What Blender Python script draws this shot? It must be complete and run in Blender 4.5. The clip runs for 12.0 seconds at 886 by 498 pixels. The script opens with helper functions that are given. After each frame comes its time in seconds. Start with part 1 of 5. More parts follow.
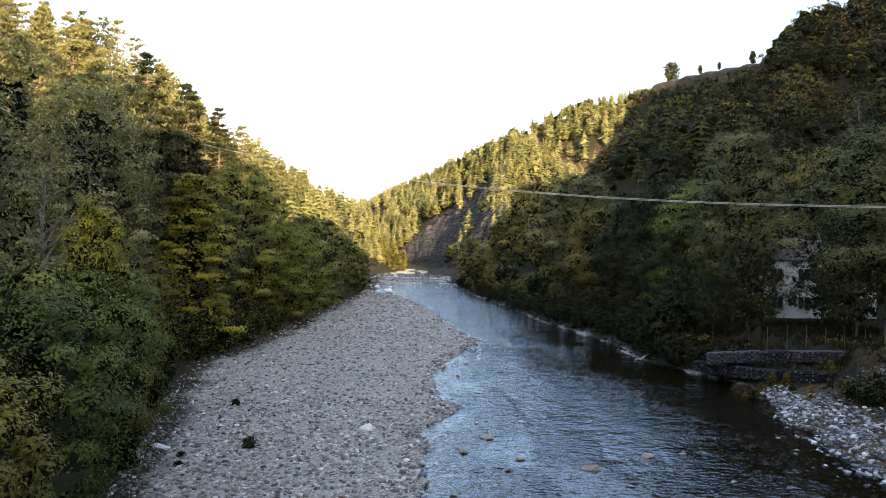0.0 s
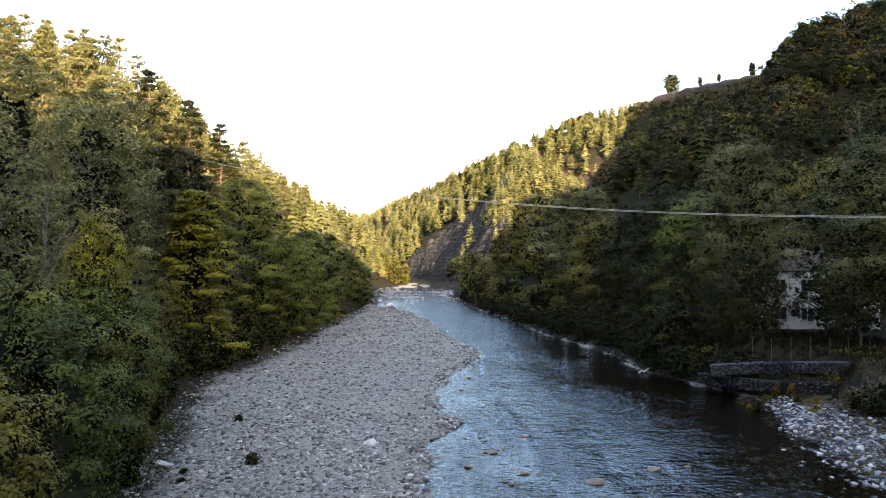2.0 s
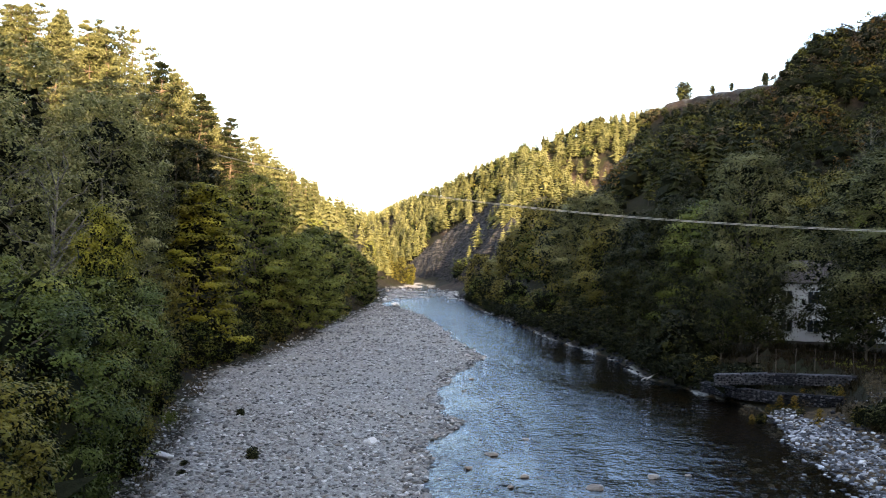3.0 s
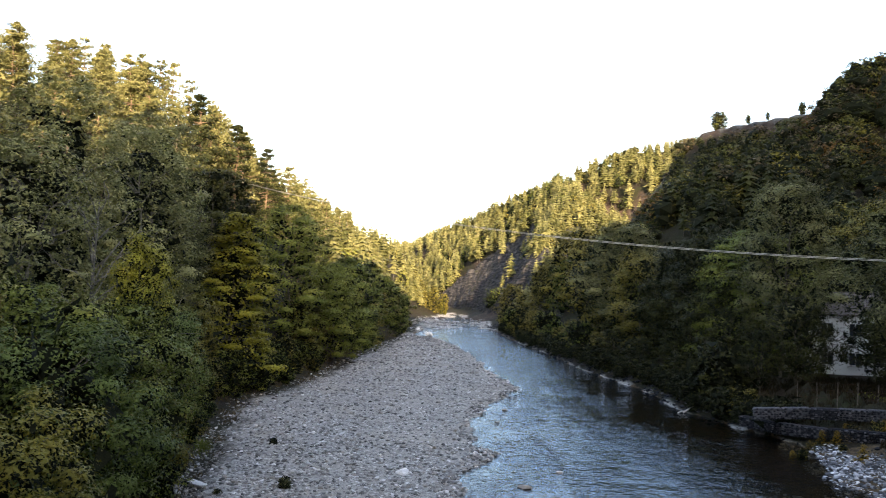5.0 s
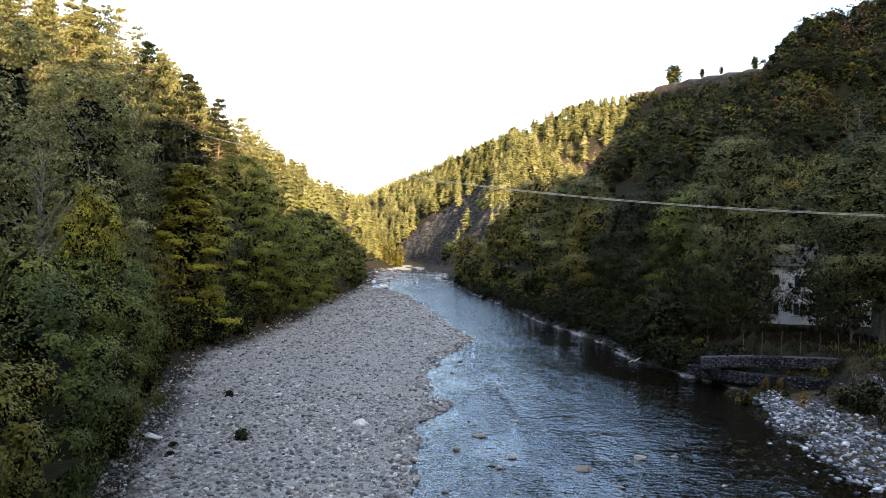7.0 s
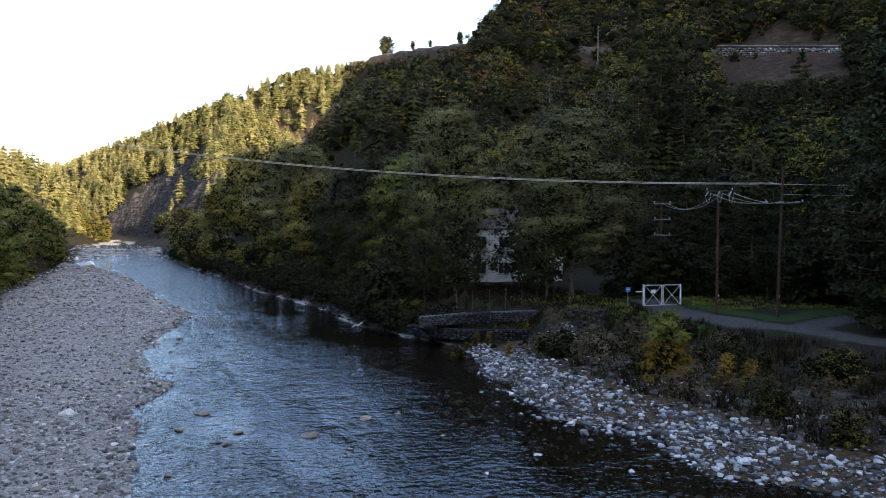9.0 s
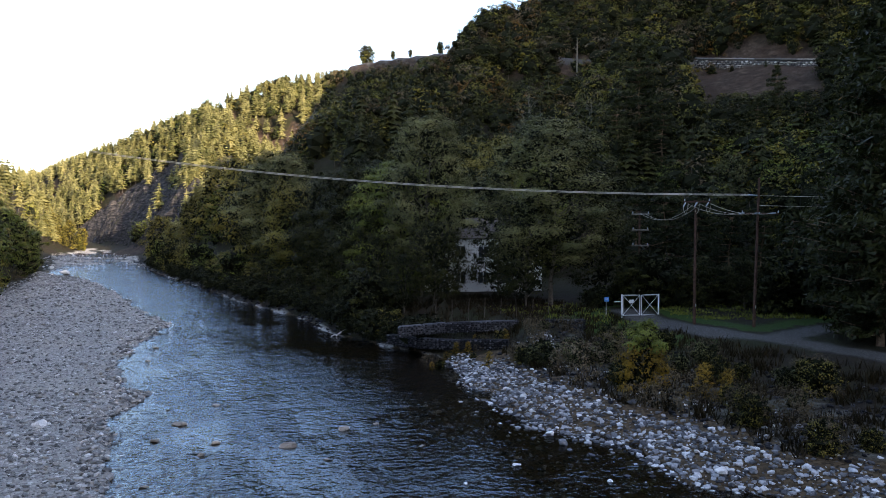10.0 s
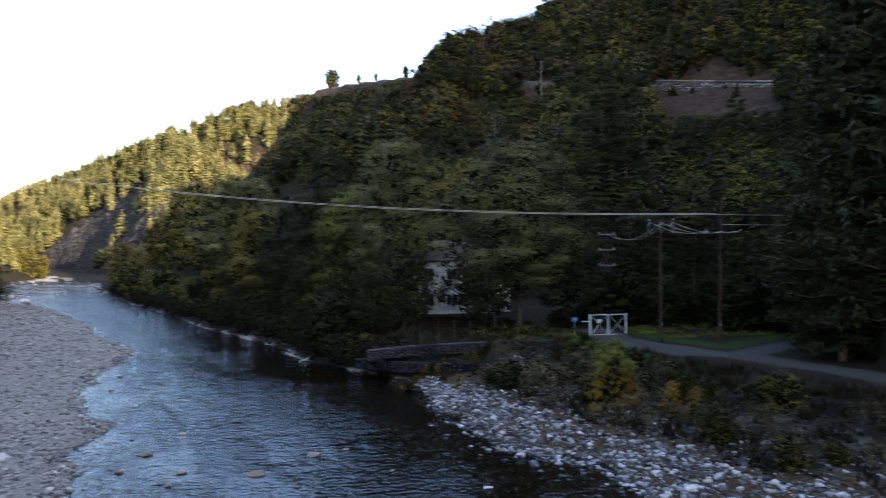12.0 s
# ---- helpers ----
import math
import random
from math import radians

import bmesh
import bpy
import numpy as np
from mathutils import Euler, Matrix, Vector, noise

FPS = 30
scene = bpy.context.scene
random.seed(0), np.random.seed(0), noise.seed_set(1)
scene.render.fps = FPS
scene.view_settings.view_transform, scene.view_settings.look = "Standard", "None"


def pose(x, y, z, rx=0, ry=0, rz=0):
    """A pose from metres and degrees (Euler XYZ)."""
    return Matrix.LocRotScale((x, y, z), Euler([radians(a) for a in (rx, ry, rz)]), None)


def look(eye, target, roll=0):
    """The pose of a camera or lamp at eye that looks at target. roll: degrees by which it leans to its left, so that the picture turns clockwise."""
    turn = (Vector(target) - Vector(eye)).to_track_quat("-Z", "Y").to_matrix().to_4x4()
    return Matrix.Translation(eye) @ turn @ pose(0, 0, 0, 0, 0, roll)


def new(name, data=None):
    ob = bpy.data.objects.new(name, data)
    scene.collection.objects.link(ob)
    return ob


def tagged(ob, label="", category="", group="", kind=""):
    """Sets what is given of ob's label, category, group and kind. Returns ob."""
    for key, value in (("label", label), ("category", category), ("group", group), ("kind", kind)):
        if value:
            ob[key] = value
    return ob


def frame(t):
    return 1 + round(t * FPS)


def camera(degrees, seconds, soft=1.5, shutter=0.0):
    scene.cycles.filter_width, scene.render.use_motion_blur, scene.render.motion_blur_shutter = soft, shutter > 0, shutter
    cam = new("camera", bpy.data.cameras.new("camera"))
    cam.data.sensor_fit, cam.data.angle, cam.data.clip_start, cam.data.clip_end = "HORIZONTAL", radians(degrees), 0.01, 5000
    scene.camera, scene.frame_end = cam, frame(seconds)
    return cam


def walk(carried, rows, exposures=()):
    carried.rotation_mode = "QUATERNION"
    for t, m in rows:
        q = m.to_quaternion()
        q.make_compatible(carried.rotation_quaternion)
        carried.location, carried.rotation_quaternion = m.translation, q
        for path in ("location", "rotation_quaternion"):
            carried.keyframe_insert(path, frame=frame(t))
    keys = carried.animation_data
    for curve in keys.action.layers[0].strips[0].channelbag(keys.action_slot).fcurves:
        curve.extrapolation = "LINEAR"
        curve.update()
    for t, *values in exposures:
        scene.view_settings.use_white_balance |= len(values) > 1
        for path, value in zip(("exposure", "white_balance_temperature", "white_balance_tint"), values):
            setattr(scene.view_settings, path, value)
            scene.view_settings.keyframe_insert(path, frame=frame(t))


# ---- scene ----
cam = camera(57.3, 12.0, soft=1.0, shutter=0.4)
EYE = 10.5            # height of the eye above the river
# seconds, yaw, pitch, roll
TURNS = [
    (0.0, 0.00, 0.00, 0.00),
    (0.5, -0.34, 0.31, -0.20),
    (1.0, -1.15, 0.29, 0.27),
    (1.5, -1.06, -0.25, 0.60),
    (2.0, 0.15, 0.98, 0.50),
    (2.5, 1.09, 1.06, -0.92),
    (3.0, 0.59, 1.02, -1.30),
    (3.2, -0.41, 1.11, -1.48),
    (4.8, 1.70, 2.91, -1.02),
    (5.0, 2.92, 3.07, -1.57),
    (5.5, 3.83, 2.11, -1.45),
    (6.0, 0.76, 0.87, -1.48),
    (6.5, -0.61, 0.65, -1.80),
    (7.0, -0.18, -0.20, -1.49),
    (7.5, -4.51, 0.05, -0.42),
    (7.7, -7.32, 0.13, -0.60),
    (9.3, -20.73, -2.30, -0.36),
    (9.5, -21.01, -1.91, -0.59),
    (10.0, -21.15, -1.48, -0.23),
    (10.5, -20.14, -1.10, -0.30),
    (11.0, -18.66, -0.44, 0.50),
    (11.5, -18.00, 0.44, 0.94),
    (12.0, -23.42, 0.10, 0.53),
]
walk(cam, [(t, pose(0, 0, EYE, 90 + p, r, y)) for t, y, p, r in TURNS],
     exposures=[(0.0, 2.4, 7450, 16), (7.5, 2.4, 7450, 16), (9.3, 2.05, 6650, 19), (12.0, 2.05, 6650, 19)])

# ---------------------------------------------------------------- sky and sun
SUN_FROM = Vector((0.335, -0.942, 0.0)).normalized()
SUN_UP = radians(17.4)
world = bpy.data.worlds.new("sky")
scene.world = world
world.use_nodes = True
wn, wl = world.node_tree.nodes, world.node_tree.links
sky = wn.new("ShaderNodeTexSky")
sky.sky_type = "NISHITA"
sky.sun_disc = False
sky.sun_elevation = SUN_UP
sky.sun_rotation = math.atan2(SUN_FROM.x, SUN_FROM.y)
sky.air_density, sky.dust_density, sky.ozone_density = 1.0, 1.2, 1.0
wn["Background"].inputs["Strength"].default_value = 0.15
wl.new(sky.outputs[0], wn["Background"].inputs["Color"])
sun_data = bpy.data.lights.new("sun", "SUN")
sun_data.energy, sun_data.angle, sun_data.color = 4.3, radians(0.6), (1.0, 0.87, 0.66)
sun = new("sun", sun_data)
toward = Vector((SUN_FROM.x * math.cos(SUN_UP), SUN_FROM.y * math.cos(SUN_UP), math.sin(SUN_UP)))
sun.matrix_world = look(toward * 400, (0, 0, 0))

# ---------------------------------------------------------------- node helpers
class Nodes:
    """A material's node tree with short calls."""
    def __init__(self, name):
        self.mat = bpy.data.materials.new(name)
        self.mat.use_nodes = True
        self.tree = self.mat.node_tree
        self.tree.nodes.clear()
        self.out = self.add("ShaderNodeOutputMaterial")

    def add(self, kind, **values):
        n = self.tree.nodes.new(kind)
        for k, v in values.items():
            n.inputs[k.replace("_", " ")].default_value = v
        return n

    def link(self, a, b):
        self.tree.links.new(a, b)

    def coords(self, which="Object"):
        if which == "World":
            return self.add("ShaderNodeNewGeometry").outputs["Position"]
        return self.add("ShaderNodeTexCoord").outputs[which]

    def noise(self, co, scale, detail=4, rough=0.6):
        n = self.add("ShaderNodeTexNoise", Scale=scale, Detail=detail, Roughness=rough)
        self.link(co, n.inputs["Vector"])
        return n.outputs["Fac"]

    def voronoi(self, co, scale, feature="F1", out="Distance"):
        n = self.add("ShaderNodeTexVoronoi", Scale=scale)
        n.feature = feature
        self.link(co, n.inputs["Vector"])
        return n.outputs[out]

    def ramp(self, fac, stops):
        n = self.add("ShaderNodeValToRGB")
        el = n.color_ramp.elements
        while len(el) < len(stops):
            el.new(0.5)
        for e, (p, c) in zip(el, stops):
            e.position = p
            e.color = (c, c, c, 1) if isinstance(c, (int, float)) else (*c, 1)
        self.link(fac, n.inputs["Fac"])
        return n.outputs["Color"]

    def mix(self, fac, a, b, mode="MIX"):
        n = self.tree.nodes.new("ShaderNodeMix")
        n.data_type, n.blend_type = "RGBA", mode
        for socket, v in ((n.inputs[0], fac), (n.inputs[6], a), (n.inputs[7], b)):
            if isinstance(v, (int, float)):
                socket.default_value = v
            elif isinstance(v, tuple):
                socket.default_value = (*v, 1)
            else:
                self.link(v, socket)
        return n.outputs[2]

    def math(self, op, a, b=0.0, clamp=False):
        n = self.tree.nodes.new("ShaderNodeMath")
        n.operation, n.use_clamp = op, clamp
        for socket, v in zip(n.inputs, (a, b)):
            if isinstance(v, (int, float)):
                socket.default_value = v
            else:
                self.link(v, socket)
        return n.outputs[0]

    def bump(self, height, strength=0.5, distance=0.05):
        n = self.add("ShaderNodeBump", Strength=strength, Distance=distance)
        self.link(height, n.inputs["Height"])
        return n.outputs["Normal"]

    def principled(self, colour, rough=0.8, normal=None, **values):
        values.setdefault("Specular_IOR_Level", 0.12 if isinstance(rough, (int, float)) and rough > 0.65 else 0.5)
        n = self.add("ShaderNodeBsdfPrincipled", **values)
        for key, v in (("Base Color", colour), ("Roughness", rough)):
            if isinstance(v, tuple):
                n.inputs[key].default_value = (*v, 1)
            elif isinstance(v, (int, float)):
                n.inputs[key].default_value = v
            else:
                self.link(v, n.inputs[key])
        if normal is not None:
            self.link(normal, n.inputs["Normal"])
        return n.outputs[0]

    def done(self, shader):
        self.link(shader, self.out.inputs["Surface"])
        return self.mat


# ---------------------------------------------------------------- materials
def leaf_material(name, stops, gain=0.88, patch=None, patch_amount=0.5):
    """Leaves: a colour for each leaf, patches of another tone over the crown, light through the leaf."""
    n = Nodes(name)
    each = n.add("ShaderNodeNewGeometry").outputs["Random Per Island"]
    tree = n.add("ShaderNodeObjectInfo").outputs["Random"]
    bough = n.add("ShaderNodeAttribute")
    bough.attribute_name = "tone"
    broad = n.math("MULTIPLY", n.math("SUBTRACT", n.noise(n.coords("World"), 0.45, 3), 0.5), 1.2)
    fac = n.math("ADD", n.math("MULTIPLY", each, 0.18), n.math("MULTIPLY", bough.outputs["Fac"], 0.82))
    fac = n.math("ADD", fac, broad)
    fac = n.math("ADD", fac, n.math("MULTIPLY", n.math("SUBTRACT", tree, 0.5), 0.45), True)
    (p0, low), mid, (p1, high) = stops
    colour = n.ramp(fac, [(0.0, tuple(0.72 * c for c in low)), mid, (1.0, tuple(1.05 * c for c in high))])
    if patch:
        where = n.ramp(n.math("ADD", n.noise(n.coords("World"), 0.22, 3), n.math("MULTIPLY", bough.outputs["Fac"], 0.15)),
                       [(0.64 - 0.2 * patch_amount, 0.0), (0.74 - 0.1 * patch_amount, 1.0)])
        colour = n.mix(where, colour, patch)
    if gain != 1.0:
        colour = n.mix(1.0, colour, (gain * 1.14, gain, gain * 0.79), "MULTIPLY")
    base = n.principled(colour, 0.55, None, Specular_IOR_Level=0.12)
    through_leaf = n.add("ShaderNodeBsdfTranslucent")
    n.link(n.mix(1.0, colour, (1.1, 1.15, 0.55), "MULTIPLY"), through_leaf.inputs["Color"])
    m = n.add("ShaderNodeMixShader", Fac=0.14)
    n.link(base, m.inputs[1]), n.link(through_leaf.outputs[0], m.inputs[2])
    return n.done(m.outputs[0])


LEAF = {
    "green": leaf_material("leaf_green", [(0.15, (0.029, 0.044, 0.010)), (0.5, (0.067, 0.090, 0.020)), (0.85, (0.130, 0.148, 0.038))], 1.45),
    "moss": leaf_material("leaf_moss", [(0.15, (0.036, 0.046, 0.012)), (0.5, (0.080, 0.090, 0.024)), (0.85, (0.140, 0.142, 0.042))], 1.15),
    "fresh": leaf_material("leaf_fresh_green", [(0.15, (0.034, 0.056, 0.016)), (0.5, (0.070, 0.104, 0.029)), (0.85, (0.120, 0.175, 0.056))], 1.1),
    # dark green lowered further to carry the shade of bank and hillside trees
    "deep": leaf_material("leaf_deep_shade", [(0.15, (0.014, 0.018, 0.005)), (0.5, (0.029, 0.034, 0.008)), (0.85, (0.060, 0.068, 0.019))], 0.75),
    "olive": leaf_material("leaf_olive", [(0.15, (0.056, 0.054, 0.012)), (0.5, (0.106, 0.102, 0.024)), (0.85, (0.165, 0.150, 0.044))], 1.15),
    "dull": leaf_material("leaf_dull", [(0.15, (0.046, 0.054, 0.026)), (0.5, (0.084, 0.096, 0.046)), (0.85, (0.145, 0.158, 0.082))], 1.75),
    "silver": leaf_material("leaf_silver", [(0.15, (0.044, 0.056, 0.026)), (0.5, (0.088, 0.100, 0.046)), (0.85, (0.190, 0.200, 0.105))], 0.95),
    "gold": leaf_material("leaf_gold", [(0.15, (0.075, 0.074, 0.008)), (0.5, (0.138, 0.148, 0.022)), (0.85, (0.235, 0.236, 0.040))], 1.6),
    "amber": leaf_material("leaf_amber", [(0.15, (0.080, 0.062, 0.010)), (0.5, (0.165, 0.118, 0.016)), (0.85, (0.290, 0.200, 0.026))], 0.9),
    "turning": leaf_material("leaf_turning", [(0.15, (0.046, 0.054, 0.012)), (0.5, (0.092, 0.096, 0.020)), (0.85, (0.160, 0.150, 0.032))],
                             1.05, patch=(0.140, 0.122, 0.022), patch_amount=0.35),
    "rust": leaf_material("leaf_rust", [(0.15, (0.075, 0.050, 0.018)), (0.5, (0.130, 0.076, 0.024)), (0.85, (0.200, 0.112, 0.032))]),
    "pine": leaf_material("needles", [(0.15, (0.070, 0.082, 0.032)), (0.5, (0.130, 0.140, 0.064)), (0.85, (0.195, 0.200, 0.106))], 0.95),
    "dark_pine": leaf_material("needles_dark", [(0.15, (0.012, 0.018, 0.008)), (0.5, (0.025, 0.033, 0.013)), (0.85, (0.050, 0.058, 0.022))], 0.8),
    "dry": leaf_material("dry_grass", [(0.15, (0.032, 0.027, 0.014)), (0.5, (0.056, 0.045, 0.022)), (0.85, (0.100, 0.077, 0.038))], 0.36),
    "twig": leaf_material("dry_twigs", [(0.15, (0.050, 0.042, 0.030)), (0.5, (0.090, 0.076, 0.056)), (0.85, (0.140, 0.120, 0.092))], 0.9),
}


def bark_material(name, a, b):
    n = Nodes(name)
    co = n.coords("World")
    grain = n.noise(co, 6.0, 6)
    colour = n.ramp(grain, [(0.3, a), (0.7, b)])
    return n.done(n.principled(colour, 0.9, n.bump(n.noise(co, 14.0, 5), 0.7, 0.03)))


# inside of crowns: twigs and leaves painted near-black as shade of the gaps
INNER_SHADE = bark_material("inner_shade", (0.004, 0.005, 0.002), (0.014, 0.016, 0.006))
BARK = bark_material("bark_grey", (0.050, 0.042, 0.034), (0.150, 0.128, 0.105))
BARK_PALE = bark_material("bark_pale", (0.095, 0.085, 0.072), (0.240, 0.220, 0.190))
BARK_PINE = bark_material("bark_pine", (0.110, 0.070, 0.045), (0.280, 0.190, 0.125))


def stone_material(name, stops, damp=0.0):
    """River stones: a tone for each stone, speckle and veins on it."""
    n = Nodes(name)
    each = n.add("ShaderNodeNewGeometry").outputs["Random Per Island"]
    other = n.add("ShaderNodeObjectInfo").outputs["Random"]
    pick = n.math("FRACT", n.math("ADD", each, other))
    colour = n.ramp(pick, stops)
    co = n.coords("World")
    speck = n.noise(co, 9.0, 6, 0.7)
    colour = n.mix(1.0, colour, n.ramp(speck, [(0.25, 0.62), (0.75, 1.25)]), "MULTIPLY")
    return n.done(n.principled(colour, 0.75 - 0.3 * damp, n.bump(n.noise(co, 22.0, 5), 0.5, 0.03)))


STONES = stone_material("river_stones", [(0.0, (0.085, 0.082, 0.078)), (0.30, (0.200, 0.192, 0.182)), (0.58, (0.310, 0.298, 0.282)),
                                         (0.74, (0.285, 0.255, 0.215)), (0.88, (0.430, 0.416, 0.398)), (1.0, (0.72, 0.70, 0.68))])
STONES_PALE = stone_material("pale_river_stones", [(0.0, (0.04, 0.04, 0.044)), (0.30, (0.10, 0.102, 0.11)), (0.58, (0.26, 0.265, 0.28)), (0.84, (0.46, 0.465, 0.48)), (1.0, (0.72, 0.72, 0.73))])
STONE_WHITE = stone_material("white_stone", [(0.0, (0.60, 0.58, 0.55)), (1.0, (0.78, 0.76, 0.73))])
STONE_TAN = stone_material("tan_boulder", [(0.0, (0.24, 0.20, 0.16)), (1.0, (0.32, 0.275, 0.22))])
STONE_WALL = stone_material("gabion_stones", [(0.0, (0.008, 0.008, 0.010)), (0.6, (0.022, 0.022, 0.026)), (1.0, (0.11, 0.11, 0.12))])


def ground_material():
    n = Nodes("ground")
    co = n.coords("World")
    big, mid, fine = n.noise(co, 0.12, 4), n.noise(co, 0.9, 5), n.noise(co, 7.0, 6, 0.7)

    def weight(name, soft=0.25):
        a = n.add("ShaderNodeAttribute")
        a.attribute_name = name
        v = n.math("ADD", a.outputs["Fac"], n.math("MULTIPLY", n.math("SUBTRACT", mid, 0.5), 0.6))
        return n.ramp(v, [(0.5 - soft, 0.0), (0.5 + soft, 1.0)])

    soil = n.mix(n.ramp(mid, [(0.3, 0.0), (0.7, 1.0)]), (0.012, 0.009, 0.007), (0.028, 0.021, 0.014))
    soil = n.mix(n.ramp(fine, [(0.45, 0.0), (0.75, 0.7)]), soil, (0.040, 0.029, 0.018))
    herb = n.mix(n.ramp(fine, [(0.3, 0.0), (0.7, 1.0)]), (0.012, 0.016, 0.005), (0.030, 0.033, 0.011))
    colour = n.mix(n.ramp(n.math("ADD", n.math("MULTIPLY", big, 0.6), n.math("MULTIPLY", mid, 0.4)), [(0.42, 0.0), (0.62, 0.8)]), soil, herb)
    # gravel: small pebbles, each its own tone
    cell = n.add("ShaderNodeTexVoronoi", Scale=6.5)
    n.link(co, cell.inputs["Vector"])
    cell2 = n.add("ShaderNodeTexVoronoi", Scale=15.0)
    n.link(co, cell2.inputs["Vector"])
    tone = n.ramp(n.math("FRACT", n.math("MULTIPLY", cell.outputs["Color"], 3.7)), [(0.0, (0.085, 0.081, 0.076)), (0.5, (0.225, 0.215, 0.202)), (0.9, (0.38, 0.366, 0.346)), (1.0, (0.60, 0.585, 0.56))])
    tone2 = n.ramp(n.math("FRACT", n.math("MULTIPLY", cell2.outputs["Color"], 5.3)), [(0.0, (0.150, 0.142, 0.131)), (1.0, (0.33, 0.314, 0.292))])
    gravel = n.mix(n.ramp(mid, [(0.4, 0.0), (0.6, 1.0)]), tone, tone2)
    gravel = n.mix(n.ramp(big, [(0.45, 0.0), (0.7, 0.45)]), gravel, (0.300, 0.268, 0.225))
    gravel = n.mix(1.0, gravel, (1.22, 1.22, 1.20), "MULTIPLY")
    g = weight("gravel")
    colour = n.mix(g, colour, gravel)
    # wet bed
    bed = n.mix(n.ramp(n.math("FRACT", n.math("MULTIPLY", cell.outputs["Color"], 3.7)), [(0.0, 0.0), (1.0, 1.0)]), (0.030, 0.021, 0.012), (0.115, 0.080, 0.046))
    colour = n.mix(weight("bed", 0.1), colour, bed)
    # rock
    tall = n.add("ShaderNodeMapping")
    tall.inputs["Scale"].default_value = (0.35, 0.35, 0.55)
    tall.inputs["Rotation"].default_value = (0.5, 0.3, 0.0)
    n.link(co, tall.inputs["Vector"])
    crack = n.noise(tall.outputs[0], 1.3, 8, 0.72)
    rock = n.ramp(crack, [(0.32, (0.013, 0.009, 0.007)), (0.5, (0.042, 0.030, 0.021)), (0.72, (0.110, 0.080, 0.058))])
    rock = n.mix(n.ramp(big, [(0.4, 0.0), (0.65, 0.6)]), rock, (0.050, 0.029, 0.021))
    colour = n.mix(weight("rock"), colour, rock)
    road = n.mix(n.ramp(fine, [(0.3, 0.0), (0.7, 1.0)]), (0.045, 0.042, 0.038), (0.095, 0.088, 0.080))
    road = n.mix(n.ramp(cell.outputs["Distance"], [(0.15, 0.75), (0.4, 0.0)]), road, (0.200, 0.190, 0.175))
    colour = n.mix(weight("road"), colour, road)
    grass = n.mix(n.ramp(fine, [(0.3, 0.0), (0.7, 1.0)]), (0.016, 0.034, 0.007), (0.045, 0.078, 0.016))
    colour = n.mix(weight("grass"), colour, grass)
    height = n.math("ADD", n.math("MULTIPLY", n.mix(g, fine, n.math("SUBTRACT", 1.0, cell.outputs["Distance"])), 0.6), n.math("MULTIPLY", crack, 0.5))
    return n.done(n.principled(colour, 0.9, n.bump(height, 0.9, 0.12)))


GROUND = ground_material()


def rock_material():
    """Dark layered cliff rock."""
    n = Nodes("cliff_rock")
    co = n.coords("World")
    lay = n.add("ShaderNodeMapping")
    lay.inputs["Rotation"].default_value = (0.2, 0.75, 0.3)
    lay.inputs["Scale"].default_value = (0.25, 0.25, 1.4)
    n.link(co, lay.inputs["Vector"])
    band = n.noise(lay.outputs[0], 0.9, 7, 0.7)
    colour = n.ramp(band, [(0.36, (0.007, 0.007, 0.008)), (0.48, (0.026, 0.025, 0.026)), (0.62, (0.070, 0.063, 0.060)), (0.78, (0.21, 0.175, 0.145))])
    moss = n.ramp(n.noise(co, 0.35, 5), [(0.55, 0.0), (0.7, 0.7)])
    colour = n.mix(moss, colour, (0.036, 0.038, 0.016))
    return n.done(n.principled(colour, 0.95, n.bump(n.noise(lay.outputs[0], 3.0, 8, 0.75), 1.0, 0.5)))


ROCK = rock_material()


def water_material():
    """Clear shallow river water: sky in the gloss, the brown bed through it."""
    n = Nodes("river_water")
    co = n.coords("World")
    stretch = n.add("ShaderNodeMapping")
    stretch.inputs["Scale"].default_value = (0.9, 1.0, 1.0)
    n.link(co, stretch.inputs["Vector"])
    ripples = n.noise(stretch.outputs[0], 0.8, 2, 0.5)
    chop = n.noise(stretch.outputs[0], 2.6, 2, 0.5)
    fine = n.noise(stretch.outputs[0], 6.0, 2, 0.5)
    height = n.math("ADD", ripples, n.math("ADD", n.math("MULTIPLY", chop, 0.85), n.math("MULTIPLY", fine, 0.16)))
    still = n.add("ShaderNodeAttribute")
    still.attribute_name = "calm"
    height = n.math("MULTIPLY", height, n.math("SUBTRACT", 1.0, n.math("MULTIPLY", still.outputs["Fac"], 0.72)))
    normal = n.bump(height, 1.0, 0.15)
    clear = n.add("ShaderNodeBsdfTransparent")
    clear.inputs["Color"].default_value = (0.46, 0.38, 0.26, 1)
    murk = n.add("ShaderNodeBsdfDiffuse")
    murk.inputs["Color"].default_value = (0.018, 0.022, 0.018, 1)
    body = n.add("ShaderNodeMixShader", Fac=0.06)
    n.link(clear.outputs[0], body.inputs[1]), n.link(murk.outputs[0], body.inputs[2])
    gloss = n.add("ShaderNodeBsdfGlossy", Roughness=0.03)
    # reflection tinted blue by hand, on top of the mirrored sky
    gloss.inputs["Color"].default_value = (0.76, 0.87, 1.0, 1)
    n.link(normal, gloss.inputs["Normal"])
    edge = n.add("ShaderNodeFresnel", IOR=1.34)
    n.link(normal, edge.inputs["Normal"])
    m = n.add("ShaderNodeMixShader")
    n.link(edge.outputs[0], m.inputs[0]), n.link(body.outputs[0], m.inputs[1]), n.link(gloss.outputs[0], m.inputs[2])
    return n.done(m.outputs[0])


WATER = water_material()


